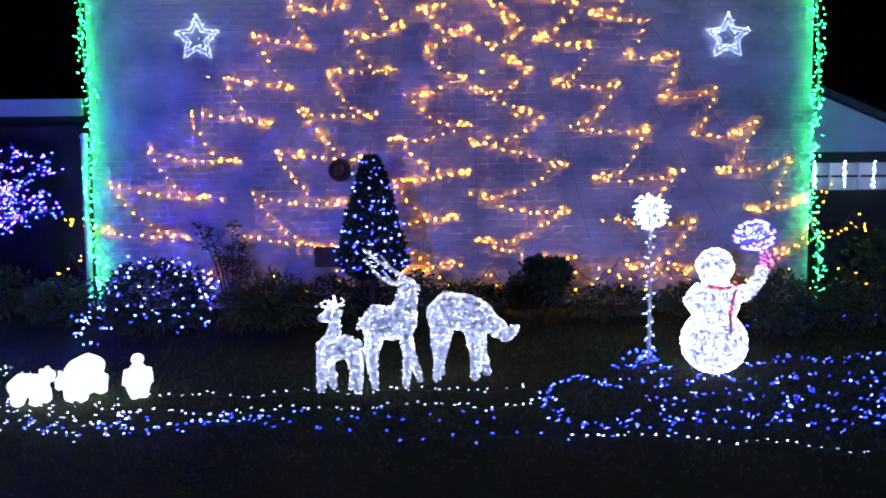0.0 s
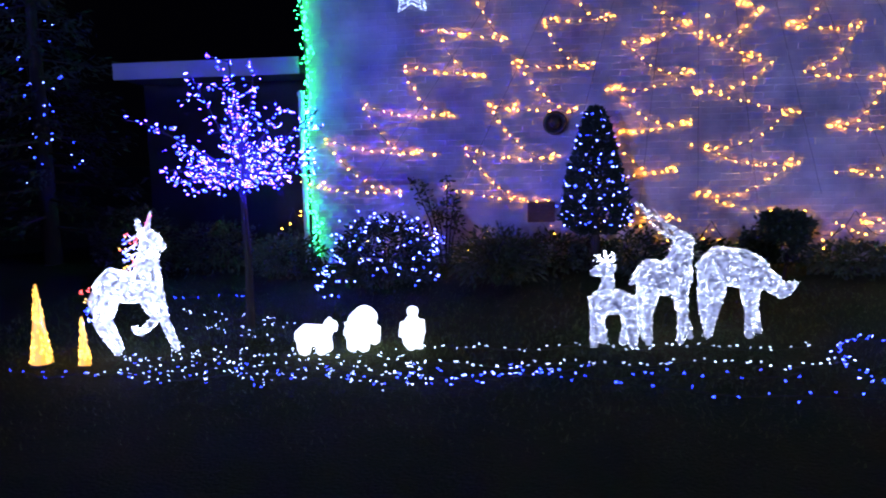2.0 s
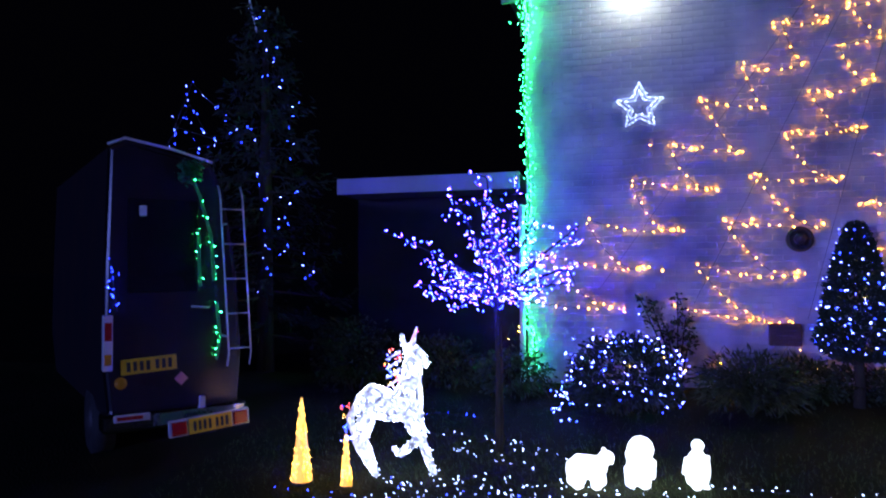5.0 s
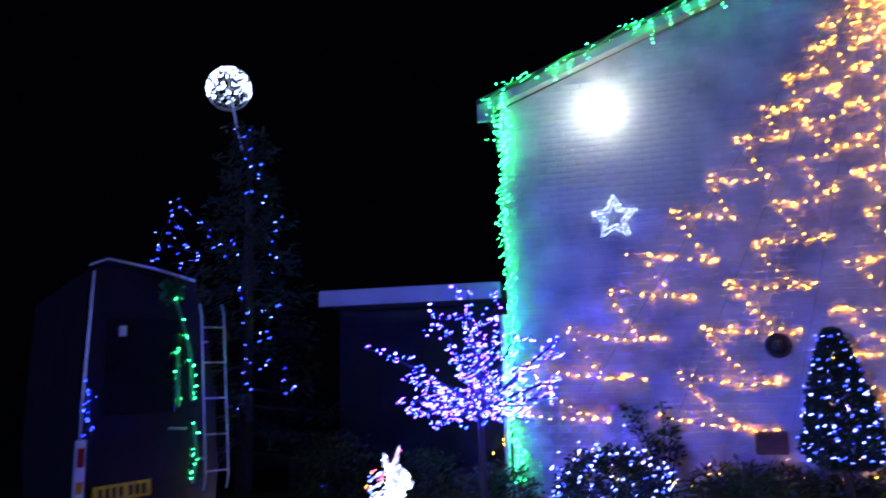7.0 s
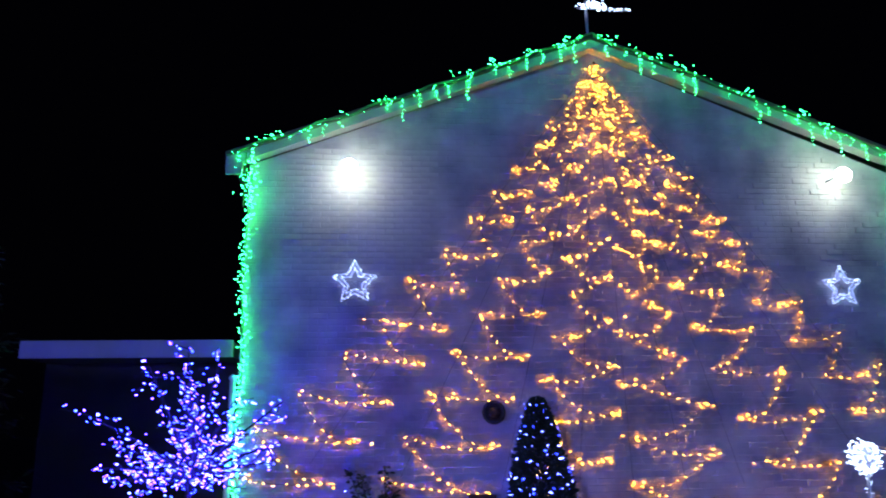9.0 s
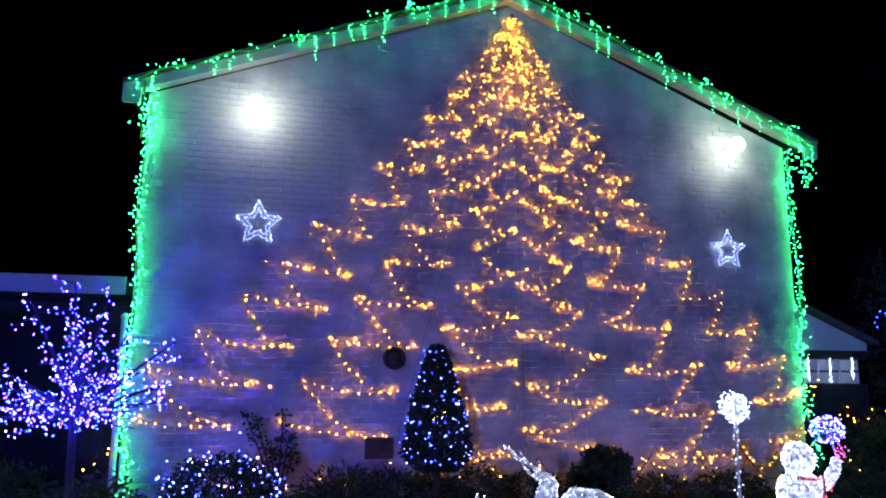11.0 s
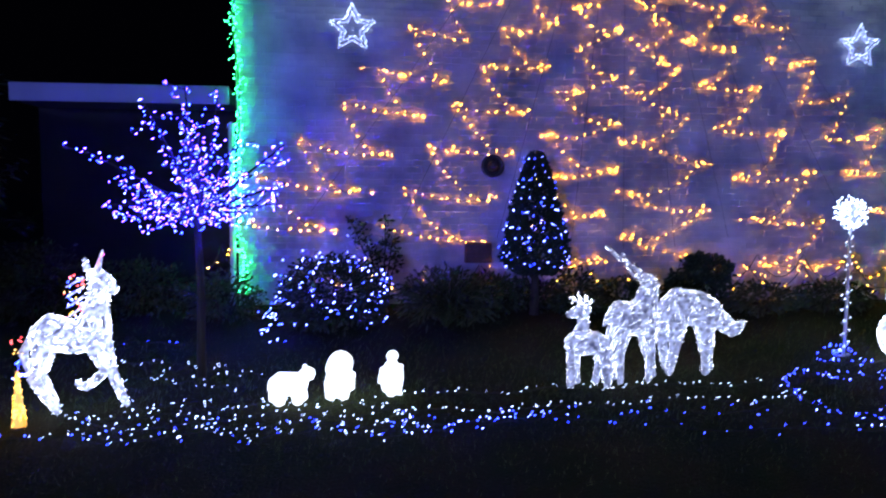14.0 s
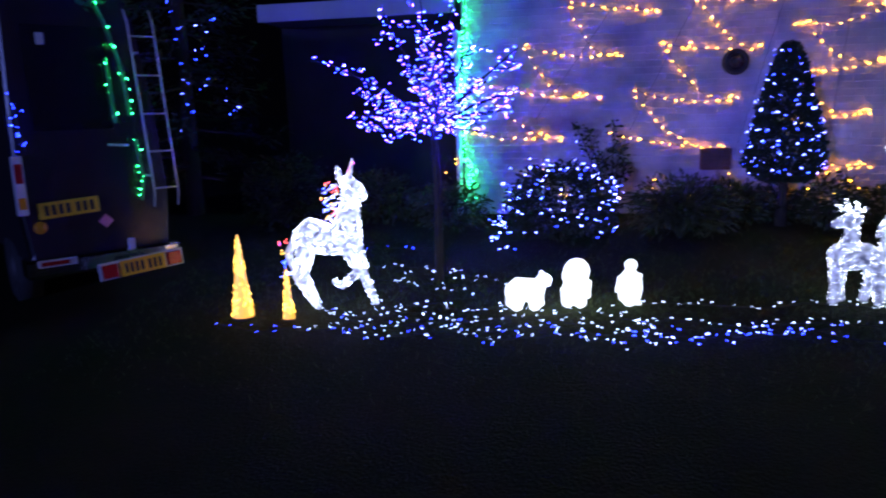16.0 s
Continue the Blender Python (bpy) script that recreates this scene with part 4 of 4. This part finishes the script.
merged("polar_bear_light", (-3.27, 5.54), 4, "small walking polar bear of glowing white acrylic", [
    ("t", [(-0.15, 0, 0.15), (-0.08, 0, 0.18), (0.06, 0, 0.18), (0.12, 0, 0.2)], [0.07, 0.105, 0.095, 0.065]), ("b", (0.14, 0, 0.265), (0.06, (1.1, 1, 0.9))), ("t", [(0.15, 0, 0.235), (0.19, 0, 0.225)], [0.03, 0.02]),
    ("b", (0.12, 0.05, 0.315), (0.02, (1, 1, 1))), ("b", (0.12, -0.05, 0.315), (0.02, (1, 1, 1))),
    ("t", [(-0.12, 0.05, 0.14), (-0.13, 0.05, 0.03)], [0.06, 0.05]), ("t", [(-0.08, -0.05, 0.14), (-0.09, -0.05, 0.03)], [0.06, 0.05]), ("t", [(0.08, 0.05, 0.14), (0.1, 0.05, 0.03)], [0.055, 0.046]), ("t", [(0.07, -0.05, 0.14), (0.06, -0.05, 0.03)], [0.055, 0.046])], "light figure", "polar animals")
merged("polar_bear_light", (-2.90, 5.66), -97, "large polar bear of glowing white acrylic facing the road", [
    ("t", [(-0.17, 0, 0.26), (-0.06, 0, 0.29), (0.1, 0, 0.275), (0.17, 0, 0.25)], [0.085, 0.11, 0.105, 0.08]), ("b", (0.26, 0, 0.23), (0.075, (1.15, 1, 0.9))), ("t", [(0.3, 0, 0.22), (0.36, 0, 0.2)], [0.04, 0.026]), ("b", (0.24, 0.06, 0.295), (0.02, (1, 1, 1))), ("b", (0.24, -0.06, 0.295), (0.02, (1, 1, 1))),
    ("t", [(-0.14, 0.055, 0.18), (-0.14, 0.055, 0.04)], [0.062, 0.054]), ("t", [(-0.14, -0.055, 0.18), (-0.14, -0.055, 0.04)], [0.062, 0.054]), ("t", [(0.12, 0.055, 0.18), (0.13, 0.05, 0.04)], [0.058, 0.05]), ("t", [(0.12, -0.055, 0.18), (0.13, -0.05, 0.04)], [0.058, 0.05])], "light figure", "polar animals")
merged("penguin_light", (-2.49, 5.70), -60, "penguin of glowing white acrylic standing on the lawn", [
    ("t", [(0, 0, 0.04), (0, 0, 0.14), (0, 0, 0.22), (0, 0, 0.29)], [0.085, 0.105, 0.095, 0.05]), ("b", (0.01, 0, 0.345), (0.052, (1, 1, 0.95))), ("t", [(0.05, 0, 0.345), (0.085, 0, 0.34)], [0.016, 0.006]),
    ("t", [(0, 0.09, 0.25), (-0.02, 0.115, 0.12)], [0.025, 0.015]), ("t", [(0, -0.09, 0.25), (-0.02, -0.115, 0.12)], [0.025, 0.015]), ("b", (0.05, 0.04, 0.02), (0.035, (1.3, 1, 0.5))), ("b", (0.05, -0.04, 0.02), (0.035, (1.3, 1, 0.5)))], "light figure", "polar animals")

# snowman
sm = thing("snowman_light", (2.36, 6.18, gz(6.18)), "snowman of white lights with a red scarf and raised arm", "light figure")
spots = []
for nm, c, r, sc in (("base", (0, 0, 0.27), 0.275, (1, 1, 1.0)), ("chest", (-0.01, 0, 0.62), 0.21, (1, 1, 0.95)), ("head", (-0.0, 0, 0.93), 0.15, (1, 1, 1.02))):
    bm = ball(c, r, None, 18, 14, sc)
    spots += on_surface(bm, int(15000 * r * r), 0.006)
    part(nm, bm, BRIGHT_FROST, sm, "", True)
for pts_, rad in (([(0.17, 0, 0.66), (0.3, -0.02, 0.72), (0.39, -0.02, 0.84), (0.41, -0.02, 0.92)], [0.07, 0.06, 0.05, 0.045]), ([(-0.17, 0, 0.7), (-0.24, -0.04, 0.62)], [0.05, 0.04])):
    bm = tube(pts_, rad, 10)
    spots += on_surface(bm, 150, 0.006)
    part("arm", bm, BRIGHT_FROST, sm, "", True)
bulbs("bulb_set", spots, 0.0043, FIGURE, sm)
sc = part("scarf", tube([(-0.12, -0.12, 0.77), (0.02, -0.2, 0.76), (0.14, -0.14, 0.78), (0.08, -0.225, 0.70), (0.04, -0.25, 0.55), (0.03, -0.30, 0.38)], [0.015, 0.016, 0.016, 0.015, 0.015, 0.011], 8), PINK, sm, "pale red scarf", True)
bulbs("red_bulb_set", along([(-0.1, -0.15, 0.78), (0.02, -0.235, 0.77), (0.15, -0.17, 0.79), (0.09, -0.26, 0.70), (0.05, -0.285, 0.55), (0.03, -0.33, 0.38)], 0.03, 0.02), 0.0085, RED, sm)
bouquet = thing("balloon_light", (2.36 + 0.33, 6.16, gz(6.18) + 1.2), "round bunch of blue-white lights held up by the snowman", "light figure")
part("stick", tube([(0.09, 0, -0.28), (0.04, 0, -0.1)], 0.01, 6), STEEL, bouquet)
part("cage", ball((0, 0, 0), 0.14, None, 10, 8, (1.1, 1, 0.85)), CLEAR_WIRE, bouquet, "wire cage").modifiers.new("w", "WIREFRAME").thickness = 0.005
bulbs("bulb_set", on_surface(ball((0, 0, 0), 0.15, None, 12, 8, (1.1, 1, 0.85)), 95, 0), 0.009, ICE, bouquet)
bulbs("violet_bulb_set", on_surface(ball((0, 0, 0), 0.16, None, 12, 8, (1.1, 1, 0.85)), 60, 0), 0.005, VIOLET, bouquet)
bulbs("pink_bulb_set", [(0.1 + random.gauss(0, 0.03), -0.03, -0.2 + random.gauss(0, 0.045)) for _ in range(24)], 0.0085, PINK_BULB, bouquet)

# lollipop lamp post
lp = thing("lollipop_light", (1.86, 6.42, gz(6.42)), "ball of white lights on a pole wound with lights", "light figure")
part("pole", tube([(0, 0, -0.05), (0.01, 0, 1.25)], 0.014, 8), STEEL, lp, "", True)
part("spike", tube([(-0.06, 0, 0.0), (0.06, 0, 0.02)], 0.012, 6), STEEL, lp)
cage = ball((0.01, 0, 1.38), 0.09, None, 12, 9)
bulbs("bulb_set", on_surface(cage, 120, 0.02) + on_surface(cage, 130, 0.05) + on_surface(cage, 40, 0.075), 0.009, COLD, lp)
part("globe", cage, FROST, lp, "frosted ball", True)
wind = [(0.035 * math.cos(a), 0.035 * math.sin(a), 0.02 + 1.22 * a / 60) for a in [60 * i / 160 for i in range(161)]]
part("cable", tube(wind, 0.003, 4), CLEAR_WIRE, lp)
bulbs("pole_bulb_set", along(wind, 0.06, 0.008), 0.0085, COLD, lp)
bulbs("blue_bulb_set", [(random.gauss(-0.05, 0.08), random.gauss(0, 0.06), random.uniform(0.02, 0.12)) for _ in range(24)], 0.0085, BLUE, lp)

# amber cones
for x, y, h, r in ((-5.49, 5.26, 0.67, 0.085), (-5.10, 5.24, 0.41, 0.047)):
    c = thing("cone_light", (x, y, gz(y)), "slim amber cone of glowing lights on the grass", "light figure", "amber cones")
    pts_ = [(0, 0, 0.02), (0, 0, h * 0.5), (0, 0, h)]
    bm = tube(pts_, [r, r * 0.52, 0.008], 12)
    sp = on_surface(bm, int(260 * h), 0.004)
    part("shell", bm, AMBER_SHELL, c, "", True)
    part("foot", tube([(0, 0, 0.0), (0, 0, 0.02)], r * 1.05, 12, cap=0.02), SOOT, c)
    bulbs("bulb_set", sp, 0.0075, YELLOW, c)

# ---- lights lying on the lawn ----


def lawn_string(points, label, material, step=0.085, wob=0.03, r=0.0058, both=None):
    t = thing("light_string", (0, 0, 0), label, "light string", "lawn strings")
    path = [Vector((x, y, gz(y) + 0.02)) for x, y in points]
    part("cable", tube(path, 0.003, 4), WIRE, t)
    ps = [Vector((p.x, p.y, gz(p.y) + 0.03 + abs(random.gauss(0, 0.008)))) for p in along(path, step * 0.8, wob)]
    bulbs("bulb_set", ps, r, material, t)
    if both:
        bulbs("blue_bulb_set", [p + Vector((random.gauss(0, 0.05), random.gauss(0, 0.05), 0)) for p in ps[::2]], r, both, t)


def wander(x0, x1, y0, y1, n, w, seed):
    rng = random.Random(seed)
    return [(x0 + (x1 - x0) * i / n, y0 + (y1 - y0) * i / n + w * math.sin(i * 0.9 + seed) + rng.gauss(0, w * 0.3)) for i in range(n + 1)]


WHITE_RUN, BLUE_RUN = "cold white fairy lights lying on the grass", "blue fairy lights looped over the grass"
for k, (x0, x1, y0, y1) in enumerate(((-4.9, -2.2, 5.02, 5.0), (-4.8, -2.3, 5.2, 5.12), (-4.9, -2.3, 5.36, 5.3), (-4.5, -2.6, 5.55, 5.45), (-4.6, -3.7, 6.2, 5.8), (-4.3, -3.5, 6.45, 6.1))):
    lawn_string(wander(x0, x1, y0, y1, 22, 0.07, k), WHITE_RUN, COLD, 0.075 if k < 4 else 0.1, 0.05, both=BLUE if k in (0, 1) else None)
lawn_string(wander(-2.6, 0.7, 5.66, 5.75, 24, 0.05, 11), WHITE_RUN, COLD, 0.1)
lawn_string(wander(-2.5, 0.9, 5.3, 5.42, 24, 0.06, 12), WHITE_RUN, COLD, 0.09)
lawn_string(wander(-2.5, 0.4, 5.08, 5.2, 22, 0.05, 13), BLUE_RUN, BLUE, 0.13, 0.06)
lawn_string(wander(-2.4, -1.2, 5.0, 5.25, 12, 0.05, 15), WHITE_RUN, ICE, 0.07, 0.07, both=BLUE)
lawn_string(wander(-0.6, 1.2, 4.92, 4.8, 12, 0.03, 14), BLUE_RUN, BLUE, 0.2, 0.05)
lawn_string(wander(0.9, 3.4, 4.9, 4.5, 22, 0.05, 16), WHITE_RUN, COLD, 0.1, 0.02)
ring = [(1.12 + 0.32 * math.cos(a), 5.45 + 0.5 * math.sin(a)) for a in [0.5 + 5.4 * i / 30 for i in range(31)]]
lawn_string(ring, BLUE_RUN, BLUE, 0.06, 0.03, both=ICE)
for k, (x0, x1, y0, y1, w) in enumerate(((1.5, 4.2, 6.15, 6.5, 0.05), (1.55, 4.4, 5.85, 6.0, 0.07), (1.6, 4.3, 5.5, 5.6, 0.08), (1.6, 4.2, 5.2, 5.3, 0.07), (1.4, 4.0, 5.0, 5.05, 0.05))):
    lawn_string(wander(x0, x1, y0, y1, 24, w, 20 + k), BLUE_RUN, BLUE, 0.085, 0.04, both=ICE)
lawn_string(wander(3.2, 5.2, 7.6, 7.9, 14, 0.08, 31), BLUE_RUN, BLUE, 0.12, 0.05)
lawn_string(wander(-5.9, -4.4, 7.0, 7.1, 12, 0.05, 32), BLUE_RUN, BLUE, 0.2, 0.05)
lawn_string(wander(-5.6, -4.9, 5.05, 5.0, 8, 0.04, 33), BLUE_RUN, BLUE, 0.16, 0.05)
lawn_string(wander(-4.95, -4.5, 6.6, 6.5, 6, 0.04, 34), WHITE_RUN, COLD, 0.09, 0.03)
# small dark tree beyond the extension, with blue lights
far = thing("conifer", (7.2, 9.9, 0.3), "dark conifer beyond the side extension with blue lights", "tree")
part("trunk", tube([(0, 0, -0.1), (0, 0, 3.6)], [0.09, 0.02], 8), BARK, far, "", True)
pl = []
for i in range(36):
    z, a, r = 0.5 + 3.0 * i / 36, i * 2.4, 0.85 * (1 - i / 40) ** 0.8
    tip = Vector((r * math.cos(a), r * math.sin(a), z - 0.1 * r))
    part("limb", tube([(0, 0, z), tip], [0.02, 0.005], 5), BARK, far)
    pl += [(Vector((0, 0, z)).lerp(tip, random.uniform(0.25, 1)) + Vector([random.gauss(0, 0.06) for _ in range(3)]), tip - Vector((0, 0, z))) for _ in range(50)]
leaves("foliage", pl, 0.12, NEEDLE, far, 0.3, 0.25)
t = thing("light_string", (0, 0, 0), "blue fairy lights hanging beyond the side extension", "light string")
run = [(6.5, 9.4, 2.55), (6.7, 9.4, 2.75), (7.0, 9.4, 2.8), (7.3, 9.4, 3.2)]
part("cable", tube(run, 0.004, 4), WIRE, t)
bulbs("bulb_set", along(run, 0.07, 0.05), 0.014, BLUE, t)

# ---- bricks of the gable wall ----
BL, BH, CH = 0.215, 0.065, 0.075
rng = random.Random(7)
bmesh_brick = box(-BL / 2, BL / 2, -0.003, 0.006, -BH / 2, BH / 2, 0.003)
brick_me = bpy.data.meshes.new("brick")
bmesh_brick.to_mesh(brick_me)
bmesh_brick.free()
brick_me.materials.append(BRICK)
vs, fs, single = [], [], 0
for row in range(90):
    nth = row // 2
    z = BASE - 0.1 + row * CH
    x = WL + (0.0 if row % 2 else -BL / 2 - 0.005)
    while x < WR:
        a, b = max(x, WL), min(x + BL, WR)
        x += BL + 0.01
        nth += 1
        mid = (a + b) / 2
        if b - a < 0.05 or z + BH / 2 > min(roof_z(a), roof_z(b)) - 0.01:
            continue
        proud = rng.uniform(-0.001, 0.001) + (rng.uniform(0.007, 0.013) if nth % 2 and rng.random() < 0.42 else 0)
        if single < 300 and b - a > BL - 0.001 and -3.7 < mid < -1.9 and 3.6 < z < 5.2:
            o = new("brick", brick_me)
            o.parent, o.location = wall, (mid, -proud, z - BASE)
            single += 1
            continue
        k, y0 = len(vs), -0.003 - proud
        c = 0.004
        for yy, i in ((0.004, 0.0), (y0 + c, 0.0), (y0, c)):
            vs += [(a + i, yy, z - BH / 2 + i - BASE), (b - i, yy, z - BH / 2 + i - BASE), (b - i, yy, z + BH / 2 - i - BASE), (a + i, yy, z + BH / 2 - i - BASE)]
        for r in (0, 4):
            for j in range(4):
                fs.append((k + r + j, k + r + (j + 1) % 4, k + r + 4 + (j + 1) % 4, k + r + 4 + j))
        fs.append((k + 8, k + 9, k + 10, k + 11))
me = bpy.data.meshes.new("brickwork")
me.from_pydata(vs, [], fs)
me.materials.append(BRICK)
rest = new("brickwork", me)
rest.parent = wall
tagged(rest, kind="stuff")
